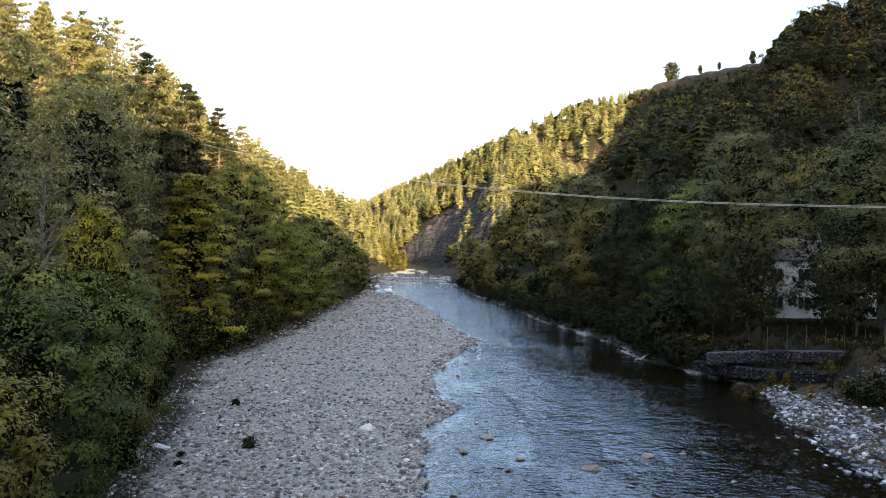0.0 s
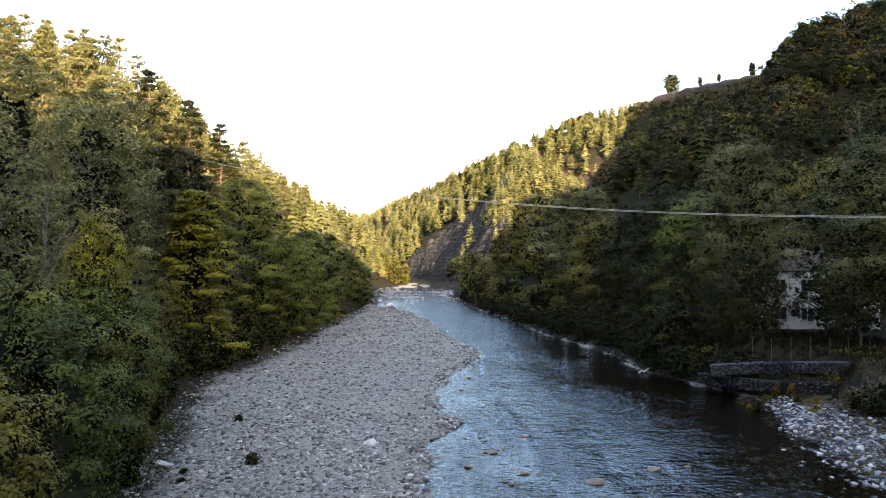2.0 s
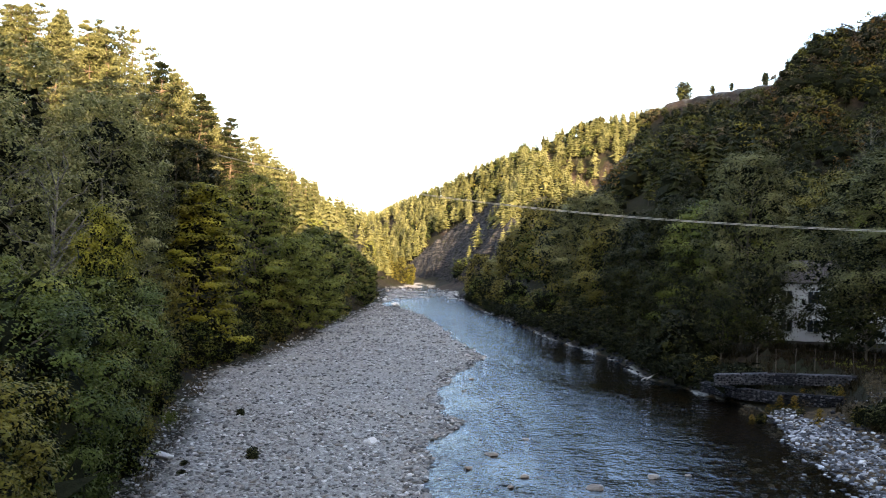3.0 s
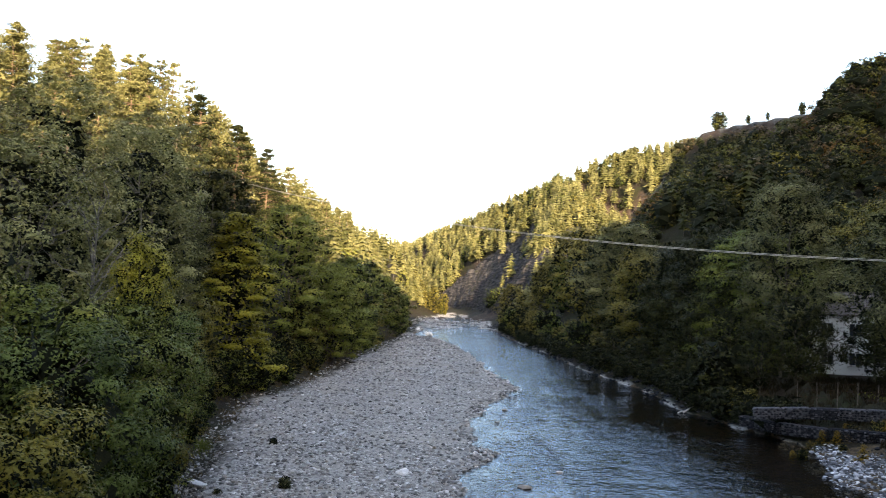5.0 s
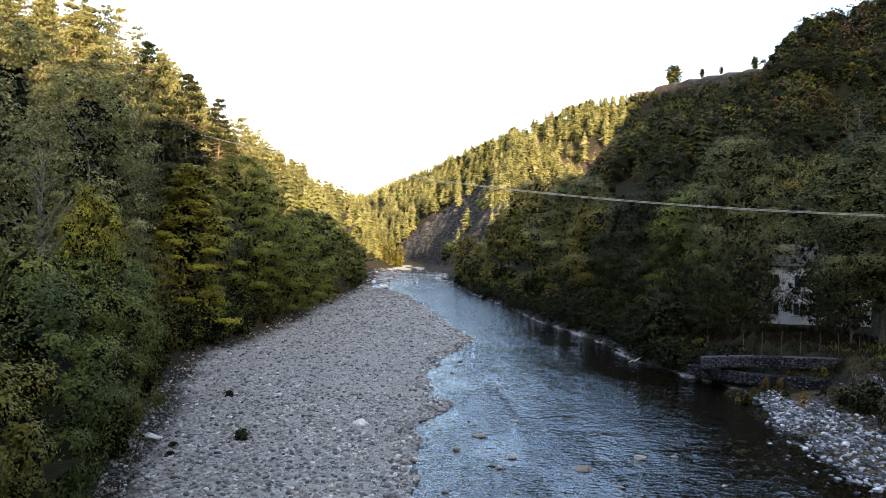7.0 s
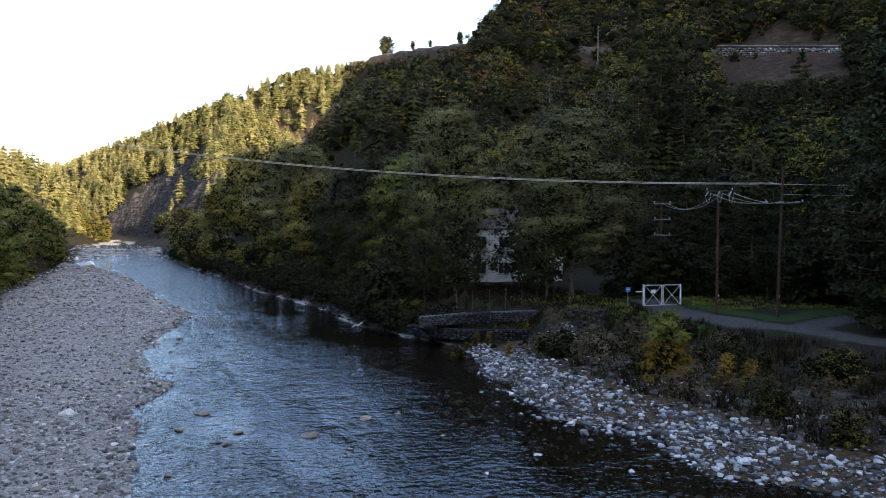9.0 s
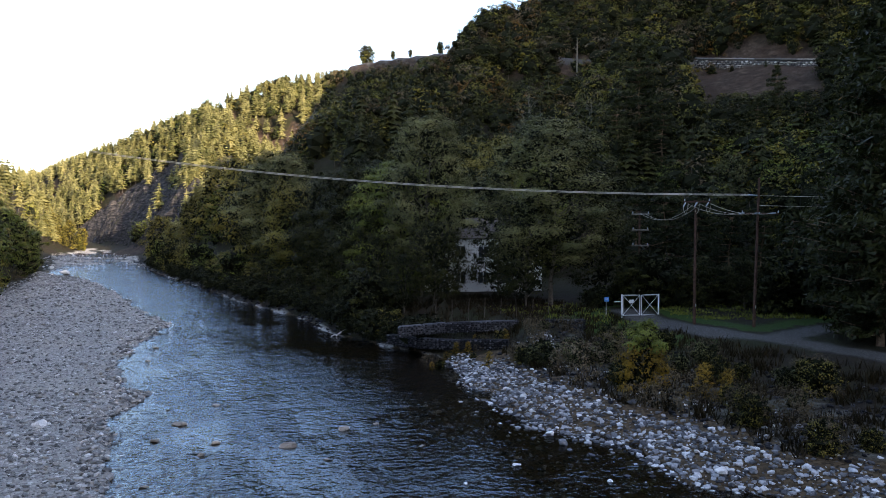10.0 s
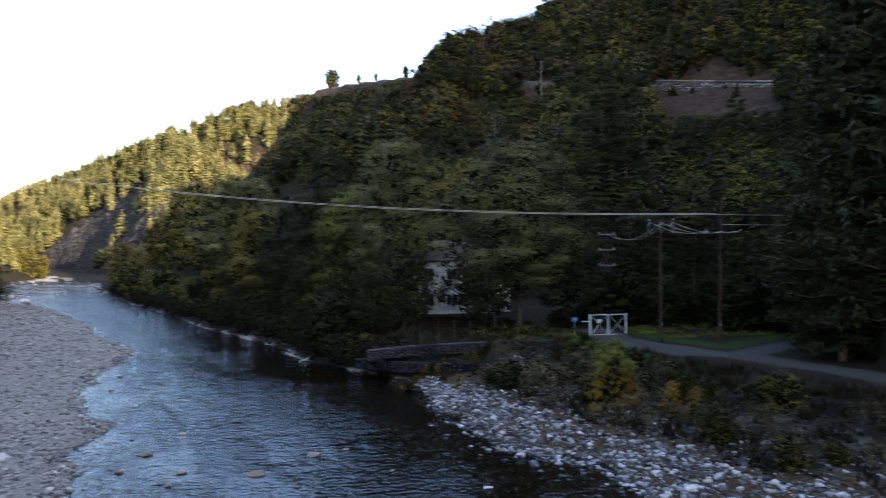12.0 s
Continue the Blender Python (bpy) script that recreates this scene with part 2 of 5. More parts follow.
def plain_material(name, a, b, rough=0.7, metal=0.0, scale=3.0):
    n = Nodes(name)
    co = n.coords("Object")
    colour = n.mix(n.ramp(n.noise(co, scale, 6), [(0.3, 0.0), (0.75, 1.0)]), a, b)
    return n.done(n.principled(colour, rough, n.bump(n.noise(co, scale * 8, 4), 0.25, 0.01), Metallic=metal))


PLASTER = plain_material("white_plaster", (0.72, 0.72, 0.70), (0.82, 0.82, 0.80), 0.9, scale=0.8)
ROOF = plain_material("roof_sheet", (0.10, 0.085, 0.075), (0.17, 0.14, 0.12), 0.8)
GLASS_DARK = plain_material("window_glass", (0.02, 0.025, 0.03), (0.035, 0.04, 0.05), 0.08)
WHITE_PAINT = plain_material("white_painted_steel", (0.62, 0.63, 0.62), (0.80, 0.80, 0.78), 0.5)
GALVANISED = plain_material("galvanised_steel", (0.30, 0.31, 0.32), (0.42, 0.43, 0.44), 0.45, 0.7)
CAGE_WIRE = plain_material("dull_cage_wire", (0.030, 0.030, 0.033), (0.060, 0.060, 0.064), 0.7)
WIRE = plain_material("aluminium_wire", (0.44, 0.39, 0.32), (0.58, 0.53, 0.45), 0.5, 0.3)
WOOD_POLE = plain_material("weathered_pole_wood", (0.040, 0.022, 0.016), (0.105, 0.060, 0.044), 0.9, scale=5.0)
CONCRETE = plain_material("concrete", (0.30, 0.29, 0.27), (0.44, 0.43, 0.40), 0.9)
PORCELAIN = plain_material("pale_insulator", (0.26, 0.29, 0.33), (0.40, 0.43, 0.47), 0.25)
BLUE_SIGN = plain_material("blue_sign_paint", (0.03, 0.16, 0.48), (0.05, 0.22, 0.58), 0.5)
BLUE_TARP = plain_material("blue_sheet", (0.02, 0.06, 0.22), (0.04, 0.10, 0.32), 0.6)
DRIFTWOOD = plain_material("bleached_driftwood", (0.36, 0.33, 0.30), (0.58, 0.55, 0.51), 0.9, scale=6.0)


# ---------------------------------------------------------------- the lie of the land
def table(y, rows):
    return np.interp(y, [r[0] for r in rows], [r[1] for r in rows])


LEFT_BRUSH = [(0, -11.5), (32, -13.0), (40, -14.5), (51, -17.2), (71, -21.5), (79, -19.6), (95, -18.9), (130, -19.4), (175, -17.6), (222, -19.2), (300, -24), (340, -22.5), (378, -20), (400, -24), (430, -40), (520, -84), (570, -130), (640, -260), (720, -480)]
LEFT_WATER = [(0, -1.5), (34, -1.1), (43, -1.3), (49, -0.6), (54.3, 0.7), (60.5, -0.7), (67, -0.6), (76, 0.3), (84, 2.4), (90, 3.8), (97, 3.0), (112, 1.3), (160, -5.0), (184, -10.5), (192, -16.5), (300, -21), (340, -19.5), (378, -16.5), (400, -20), (430, -36), (520, -80), (570, -124), (640, -250), (720, -470)]
RIGHT_WATER = [(0, 26), (24, 24.0), (27, 22.0), (33, 22.6), (37.4, 20.8), (46, 20.7), (55.6, 22.0), (62, 23.6), (69.6, 20.8), (78, 18.8), (95, 18.4), (117, 14.3), (145, 12.0), (191, 6.2), (255, 2.0), (295, 1.8), (330, -5), (378, -9), (430, -26), (520, -66), (570, -108), (640, -230), (720, -450)]


def value_noise(x, y, scale, seed):
    """Smooth noise in -1..1 on arrays."""
    def grid(i, j):
        h = np.sin(i * 127.1 + j * 311.7 + seed * 74.7) * 43758.5453
        return (h - np.floor(h)) * 2 - 1
    x, y = np.asarray(x, float) / scale, np.asarray(y, float) / scale
    i, j = np.floor(x), np.floor(y)
    u, v = x - i, y - j
    u, v = u * u * (3 - 2 * u), v * v * (3 - 2 * v)
    return (grid(i, j) * (1 - u) + grid(i + 1, j) * u) * (1 - v) + (grid(i, j + 1) * (1 - u) + grid(i + 1, j + 1) * u) * v


def along(x, y, line):
    """Nearest point of a polyline: distance, its height there, and which side (+ is left of its way)."""
    best = np.full(np.shape(x), 1e9)
    z, side = np.zeros(np.shape(x)), np.zeros(np.shape(x))
    for (ax, ay, az), (bx, by, bz) in zip(line, line[1:]):
        dx, dy = bx - ax, by - ay
        u = np.clip(((x - ax) * dx + (y - ay) * dy) / (dx * dx + dy * dy), 0, 1)
        d = np.hypot(x - ax - u * dx, y - ay - u * dy)
        near = d < best
        best = np.where(near, d, best)
        z = np.where(near, az + u * (bz - az), z)
        side = np.where(near, np.sign(dx * (y - ay) - dy * (x - ax)), side)
    return best, z, side


# crest lines: x, y, height
LEFT_CREST = [(-90, -220, 46), (-68, 30, 42), (-60, 93, 37), (-53, 125, 35), (-56, 160, 31), (-57, 204, 29), (-57, 295, 30), (-47, 340, 27), (-35, 377, 23), (-26, 381, 4)]
LEFT_BACK = [(-57, 295, 27), (-95, 395, 34), (-130, 520, 44), (-210, 680, 60)]
NEAR_NOSE = [(36, 224, 20), (52, 223, 41), (65, 221, 56), (79, 198, 57)]
# unseen from (215, 150) on, heights set to shade the valley
NEAR_CREST = [(79, 198, 57), (84, 202, 64), (87, 203, 66.5), (101, 202, 67.5), (121, 201, 78), (150, 200, 95), (215, 150, 118), (225, 60, 150), (195, -40, 160), (135, -115, 146), (40, -185, 106), (-60, -300, 80)]
FAR_NOSE = [(-1, 322, 6), (8, 326, 20), (20, 330, 36), (29, 385, 58), (30, 400, 62), (38, 432, 71), (66, 440, 84), (108, 445, 97), (190, 470, 114), (400, 520, 150)]
FAR_CREST = [(38, 432, 69), (0, 475, 54), (-55, 600, 41), (-150, 780, 48)]
HILL_ROAD = [(62, 224, 56.5), (72, 208, 56.3), (82, 192, 55.5), (110, 176, 52), (129, 160, 50.4), (141, 135, 46.0), (149, 112, 43), (151, 88, 41), (147, 60, 39), (140, 35, 37)]


def land(x, y):
    """Height of the ground at arrays x, y."""
    x, y = np.asarray(x, float), np.asarray(y, float)
    xv, xl, xr = table(y, LEFT_BRUSH), table(y, LEFT_WATER), table(y, RIGHT_WATER)
    wob = value_noise(x, y, 3.1, 3) * 0.7 + value_noise(x, y, 1.1, 4) * 0.25
    xl, xr = xl + wob, xr + wob
    u = np.clip((x - xl) / np.maximum(xr - xl, 0.5), 0, 1)
    bar = 0.04 + 0.62 * np.clip((xl - x) / np.maximum(xl - xv, 1), 0, 1) ** 0.7 + np.clip(xv - x, 0, 5) * 0.22
    shoal = np.clip((y - 24) / 8, 0, 1) * np.clip((52 - y) / 12, 0, 1)
    deep = 0.12 + 0.75 * np.sin(np.pi * np.clip(u, 0, 1) ** 1.3) ** 0.8
    deep = deep * (1 - 0.55 * shoal * np.clip((u - 0.55) * 4, 0, 1))
    deep = np.minimum(deep, 0.05 + 0.35 * np.minimum(x - xl, xr - x))
    deep = deep * (1 - shoal) + shoal * np.minimum(deep, 0.04 + 0.035 * np.maximum(xr - x, 0))
    far = np.clip((y - 215) / 30, 0, 1)
    isle = value_noise(x, y, 9, 7) * 0.5 + value_noise(x, y, 3.5, 8) * 0.25
    bed = -deep + far * np.clip(0.62 + isle, -0.1, 0.85)
    r = x - xr
    low_bank = np.interp(r, [0, 2, 6, 12, 17, 21, 45], [0.02, 0.35, 0.95, 1.4, 1.9, 2.6, 2.9])
    high_bank = np.interp(r, [0, 1.2, 4, 8, 14, 45], [0.05, 0.7, 1.7, 2.5, 2.8, 3.4])
    k = np.clip((y - 59) / 4, 0, 1)
    bank = low_bank * (1 - k) + high_bank * k
    z = np.where(x < xl, bar, np.where(x > xr, bank, bed))
    rough = value_noise(x, y, 0.9, 5) * 0.05 + value_noise(x, y, 2.6, 6) * 0.06
    z = z + rough
    hills = np.full(np.shape(x), -50.0)
    for line, left, right in ((LEFT_CREST, 0.06, 0.95), (LEFT_BACK, 0.1, 0.8), (NEAR_NOSE, 0.75, 0.72), (NEAR_CREST, 0.72, 0.92), (FAR_NOSE[:4], 1.3, 1.3), (FAR_NOSE[2:4], 1.3, 0.9), (FAR_NOSE[3:], 1.1, 0.60), (FAR_CREST, 0.62, 0.4), (HILL_ROAD[3:], 0.55, 0.55)):
        d, zc, side = along(x, y, line)
        hills = np.maximum(hills, zc - d * np.where(side > 0, left, right))
    crag = np.clip((30 - along(x, y, FAR_NOSE[:4])[0]) / 12, 0, 1)
    hills = hills + crag * (3.4 * np.abs(value_noise(x + y * 0.4, y - x * 0.7, 7, 41)) + 2.0 * np.abs(value_noise(x - 0.6 * y, y, 2.8, 42)) - 1.8)
    hills = hills + value_noise(x, y, 34, 11) * 2.2 + value_noise(x, y, 11, 12) * 1.0 + value_noise(x, y, 4, 13) * 0.35
    outside = np.maximum(xv - 1.0 - x, x - xr - 4.0)
    hills = np.minimum(hills, np.maximum(outside, 0) * 1.25 - 1.0 + np.maximum(0, -y - 30) * 1.4)
    z = np.maximum(z, hills)
    d, zr, below = along(x, y, HILL_ROAD)
    z = np.minimum(z, zr + np.maximum(0, d - 3.5) * 1.5 + np.where(d > 22, 99, 0))
    z = np.where(below < 0, np.minimum(z, zr - 0.55 * (d - 3.2) + np.maximum(0, d - 20) * 1.3 + np.maximum(0, y - 182) * 2), z)
    z = np.maximum(z, zr - np.maximum(0, d - 3.2) * 1.3 - np.where((d > 3.4) & (y < 172), 2.5, 0))
    return z


def ground_at(x, y):
    return float(land(np.array([x]), np.array([y]))[0])


def mesh_of(name, verts, faces, material=None, smooth=False, inner=None, tone=None):
    """A mesh from computed arrays; faces all of one corner count."""
    verts, faces = np.asarray(verts, np.float32), np.asarray(faces, np.int32)
    me = bpy.data.meshes.new(name)
    me.vertices.add(len(verts))
    me.vertices.foreach_set("co", verts.ravel())
    n, k = faces.shape
    me.loops.add(n * k)
    me.loops.foreach_set("vertex_index", faces.ravel())
    me.polygons.add(n)
    me.polygons.foreach_set("loop_start", np.arange(0, n * k, k, dtype=np.int32))
    me.polygons.foreach_set("use_smooth", np.full(n, smooth))
    if material:
        me.materials.append(material)
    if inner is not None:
        me.materials.append(INNER_SHADE)
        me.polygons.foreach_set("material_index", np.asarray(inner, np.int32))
    me.update(calc_edges=True)
    if tone is not None:
        full = np.full(n, 0.5, np.float32)
        full[:len(tone)] = tone
        me.attributes.new("tone", "FLOAT", "FACE").data.foreach_set("value", full)
    return me


def build_ground():
    bearings = np.radians(np.concatenate([np.arange(-180, -40, 4.0), np.arange(-40, 58, 0.42), np.arange(58, 180, 4.0)]))
    radii = np.concatenate([[0.5, 4.0], 8.0 * 1.0175 ** np.arange(0, 340)])
    b, r = np.meshgrid(bearings, radii)
    x, y = r * np.sin(b), r * np.cos(b)
    z = land(x, y)
    nr, nb = x.shape
    verts = np.stack([x.ravel(), y.ravel(), z.ravel()], 1)
    i, j = np.meshgrid(np.arange(nr - 1), np.arange(nb), indexing="ij")
    j2 = (j + 1) % nb
    faces = np.stack([i * nb + j, i * nb + j2, (i + 1) * nb + j2, (i + 1) * nb + j], -1).reshape(-1, 4)[:, ::-1]
    me = mesh_of("ground", verts, faces, GROUND, True)
    x, y, z = verts.T
    xv, xl, xr = table(y, LEFT_BRUSH), table(y, LEFT_WATER), table(y, RIGHT_WATER)
    gravel = np.clip((x - xv - 0.2 + 0.8 * value_noise(x, y, 2.5, 9)) / 2.2, 0, 1) * np.clip((xr + 0.4 - x) / 0.8, 0, 1)
    gravel = np.maximum(gravel, np.clip((x - xr) / 2, 0, 1) * np.clip((xr + 16 - x) / 5, 0, 1) * np.clip((58 - y) / 4, 0, 1) * 0.32)
    bed = np.clip((0.03 - z) / 0.12, 0, 1)
    bed = np.maximum(bed, 0.9 * np.clip((x - xr + 1) / 0.5, 0, 1) * np.clip((xr + 7 - x) / 3, 0, 1) * np.clip((60 - y) / 3, 0, 1))
    step = 1.5
    slope = np.hypot(land(x + step, y) - land(x - step, y), land(x, y + step) - land(x, y - step)) / (2 * step)
    rock = np.clip((slope - 1.35) / 0.3, 0, 1) * (z > 5)
    d, _, _ = along(x, y, HILL_ROAD)
    rock = np.maximum(rock, np.clip((10 - d) / 4, 0, 1) * (d > 3.3))
    scree, _, _ = along(x, y, [(122, 164, 0), (129, 147, 0), (137, 124, 0)])
    rock = np.maximum(rock, np.clip((22 - scree) / 6, 0, 1) * 0.7 * (z < 52))
    d2, _, _ = along(x, y, FAR_NOSE[:4])
    rock = np.maximum(rock, np.clip((26 - d2) / 8, 0, 1) * (x < 22) * 0.9)
    track = [(43, 64, 0), (43, 62, 0), (42.2, 56, 0), (42.4, 50, 0), (43.4, 45, 0), (43.6, 37, 0), (44, 20, 0), (44, -40, 0)]
    fork = [(43.4, 46, 0), (51, 48.5, 0), (58, 50, 0), (70, 49, 0)]
    d3 = np.minimum(along(x, y, track)[0], along(x, y, fork)[0])
    road = np.maximum(np.clip((2.1 - d3) / 1.2, 0, 1) * 0.9, np.clip((3.6 - d) / 0.6, 0, 1))
    grass = np.clip((6.0 - d3) / 2.5, 0, 1) * (d3 > 2.2) * (y > 48) * (z < 4.5) + np.clip((x - 33) / 3, 0, 1) * np.clip((41 - x) / 2, 0, 1) * np.clip((y - 55) / 3, 0, 1) * np.clip((70 - y) / 4, 0, 1) * 0.8
    for name, v in (("gravel", gravel), ("bed", bed), ("rock", rock), ("road", road), ("grass", np.clip(grass, 0, 1))):
        a = me.attributes.new(name, "FLOAT", "POINT")
        a.data.foreach_set("value", v.astype(np.float32))
    tagged(new("ground", me), "valley floor of gravel, soil and steep wooded slopes", "ground", kind="structure")


def build_water():
    """One sheet over the river, with low waves."""
    ys = np.concatenate([np.arange(-60, 20, 4.0), 20 * 1.0046 ** np.arange(0, 700)])
    ss = np.linspace(-0.06, 1.045, 76)
    s, y = np.meshgrid(ss, ys)
    xl, xr = table(y, LEFT_WATER), table(y, RIGHT_WATER)
    x = xl + s * (xr - xl)
    run = np.clip((140 - y) / 60, 0.75, 1.1)
    calm = 0.55 + 0.45 * value_noise(x, y, 7.0, 24)
    z = (value_noise(x * 0.8, y, 1.7, 21) * 0.026 + value_noise(x * 0.8, y, 0.8, 22) * 0.012 + value_noise(x, y, 4.5, 23) * 0.03) * run * calm
    nr, nc = x.shape
    i, j = np.meshgrid(np.arange(nr - 1), np.arange(nc - 1), indexing="ij")
    faces = np.stack([i * nc + j, i * nc + j + 1, (i + 1) * nc + j + 1, (i + 1) * nc + j], -1).reshape(-1, 4)
    me = mesh_of("river", np.stack([x.ravel(), y.ravel(), z.ravel()], 1), faces, WATER, True)
    patch = np.clip(0.5 + 1.6 * value_noise(x * 2.2, y, 7.0, 26) + 0.7 * value_noise(x * 2.0, y, 2.6, 27), 0, 1) * np.clip((150 - y) / 60, 0, 1)
    quiet = np.clip((s - 0.52 + 0.16 * value_noise(x, y, 6.0, 25)) / 0.3, 0, 1) * np.clip((130 - y) / 40, 0, 1)
    a = me.attributes.new("calm", "FLOAT", "POINT")
    quiet = np.maximum(quiet, 0.7 * patch)
    a.data.foreach_set("value", quiet.ravel().astype(np.float32))
    tagged(new("river_water", me), "rippled clear river water, brown in the shallows", "water", kind="structure")


def build_cliff():
    """The broken rock face where the river bends, proud of the slope."""
    gx, gy = np.meshgrid(np.arange(-44, 44, 0.9), np.arange(296, 500, 0.9))
    fade = np.clip(np.minimum(np.minimum(gx + 44, 44 - gx), np.minimum(gy - 296, 500 - gy)) / 6, 0, 1)
    tilt = gx * 0.8 + gy * 0.35
    lift = 4.2 * np.abs(value_noise(tilt, gy * 0.45, 5.0, 51)) + 1.5 * np.abs(value_noise(tilt, gy * 0.6, 2.0, 52)) + 0.7 * value_noise(gx, gy, 1.1, 53)
    z = land(gx, gy)
    base = np.clip((z - 1.5) / 3.0, 0, 1)
    near = np.maximum(np.clip((30 - along(gx, gy, FAR_NOSE[:4])[0]) / 8, 0, 1), np.clip((31 + 0.75 * gx - z) / 6, 0, 1) * (gx < 0.064 * gy)) * (gx > table(gy, RIGHT_WATER) + 3)
    z = z - 1.2 + (lift + 0.9) * fade * base * near
    nr, nc = gx.shape
    i, j = np.meshgrid(np.arange(nr - 1), np.arange(nc - 1), indexing="ij")
    faces = np.stack([i * nc + j, i * nc + j + 1, (i + 1) * nc + j + 1, (i + 1) * nc + j], -1).reshape(-1, 4)
    me = mesh_of("rock_face", np.stack([gx.ravel(), gy.ravel(), z.ravel()], 1), faces, ROCK)
    tagged(new("rock_face", me), "dark broken rock face above the river bend", "cliff", kind="structure")


build_ground()
build_water()
build_cliff()


# ---------------------------------------------------------------- plants
def part(name, me, parent, label=""):
    ob = new(name, me)
    ob.parent = parent
    if label:
        ob["label"] = label
    return ob


def thing(name, label, category, group="", kind="", at=(0, 0, 0)):
    ob = new(name)
    ob.empty_display_size = 0.3
    ob.location = at
    return tagged(ob, label, category, group, kind)


def tubes(paths, sides=6):
    """Tapered tubes: each path is a list of (x, y, z, radius)."""
    verts, faces = [], []
    for path in paths:
        p = np.array([q[:3] for q in path], float)
        t = np.gradient(p, axis=0)
        t /= np.linalg.norm(t, axis=1)[:, None] + 1e-9
        ref = np.array([0.3, 0.9, 0.1]) if abs(t[0][2]) > 0.7 else np.array([0.0, 0.0, 1.0])
        a = np.cross(t, ref)
        a /= np.linalg.norm(a, axis=1)[:, None] + 1e-9
        b = np.cross(t, a)
        start = len(verts)
        for k in range(len(p)):
            for m in range(sides):
                w = 2 * math.pi * m / sides
                verts.append(p[k] + path[k][3] * (a[k] * math.cos(w) + b[k] * math.sin(w)))
        for k in range(len(p) - 1):
            for m in range(sides):
                m2 = (m + 1) % sides
                faces.append((start + k * sides + m, start + k * sides + m2, start + (k + 1) * sides + m2, start + (k + 1) * sides + m))
    return verts, faces


def bent(rng, a, b, r0, r1, n=5, wander=0.08):
    """A wandering limb from a to b."""
    a, b = np.array(a, float), np.array(b, float)
    length = np.linalg.norm(b - a)
    out = []
    for k in range(n):
        u = k / (n - 1)
        q = a + (b - a) * u + (rng.normal(size=3) * wander * length * math.sin(math.pi * u))
        q[2] -= 0.10 * length * math.sin(math.pi * u) * (1 if b[2] < a[2] + 0.2 * length else -0.6)
        out.append((*q, r0 + (r1 - r0) * u))
    return out


def leaf_quads(rng, centres, normals, size, aspect=0.6):
    """A pointed leaf at each centre, facing its normal."""
    n = len(centres)
    normals = normals / (np.linalg.norm(normals, axis=1)[:, None] + 1e-9)
    spin = rng.normal(size=(n, 3))
    a = np.cross(normals, spin)
    a /= np.linalg.norm(a, axis=1)[:, None] + 1e-9
    b = np.cross(normals, a)
    s = (size * rng.uniform(0.65, 1.35, n))[:, None]
    fold = normals * s * 0.18
    verts = np.stack([centres + a * s * 1.2, centres - a * s * 0.7 + b * s * aspect + fold, centres - a * s * 0.7 - b * s * aspect + fold], 1).reshape(-1, 3)
    faces = np.arange(3 * n).reshape(n, 3)
    return verts, faces


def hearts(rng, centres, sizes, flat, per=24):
    """Each clump's dense inside, painted as dark shade: broad tangled scraps facing all ways."""
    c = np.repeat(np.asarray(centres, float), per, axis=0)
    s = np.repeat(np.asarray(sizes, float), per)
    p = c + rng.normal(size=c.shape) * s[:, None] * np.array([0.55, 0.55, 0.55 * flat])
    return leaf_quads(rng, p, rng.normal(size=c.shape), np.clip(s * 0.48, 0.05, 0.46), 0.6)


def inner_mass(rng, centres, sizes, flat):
    """The close-grown inside of a far crown, painted as shade: ragged many-sided lumps."""
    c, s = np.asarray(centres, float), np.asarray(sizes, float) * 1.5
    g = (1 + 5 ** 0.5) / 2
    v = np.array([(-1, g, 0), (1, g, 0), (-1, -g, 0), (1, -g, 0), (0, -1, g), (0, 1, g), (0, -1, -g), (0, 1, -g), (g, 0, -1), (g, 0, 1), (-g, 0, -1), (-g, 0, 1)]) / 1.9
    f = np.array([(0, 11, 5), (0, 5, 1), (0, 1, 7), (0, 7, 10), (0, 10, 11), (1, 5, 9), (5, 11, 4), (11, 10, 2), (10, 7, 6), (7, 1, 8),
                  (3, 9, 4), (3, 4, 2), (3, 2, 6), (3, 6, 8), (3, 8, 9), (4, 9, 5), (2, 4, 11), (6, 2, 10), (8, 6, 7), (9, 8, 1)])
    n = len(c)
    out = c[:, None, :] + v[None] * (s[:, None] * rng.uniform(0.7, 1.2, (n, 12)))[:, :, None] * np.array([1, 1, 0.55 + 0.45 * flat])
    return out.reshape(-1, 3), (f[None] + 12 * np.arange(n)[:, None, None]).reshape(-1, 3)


def joined(*pieces):
    vs, fs, n = [], [], 0
    for v, f in pieces:
        vs.append(v), fs.append(f + n)
        n += len(v)
    return np.concatenate(vs), np.concatenate(fs)


def envelope(kind, h):
    """Crown radius by relative height."""
    if kind == "round":
        return math.sqrt(max(0.0, 1 - (2 * h - 0.92) ** 2 / 1.25))
    if kind == "cone":
        return 0.22 + 0.95 * (1 - h) ** 0.8 if h < 0.94 else 0.22
    if kind == "tall":
        return math.sqrt(max(0.0, 1 - (2 * h - 1.0) ** 2)) * 0.9 + 0.15
    return 0.55 + 0.45 * math.sin(math.pi * min(1, h * 0.9 + 0.05))


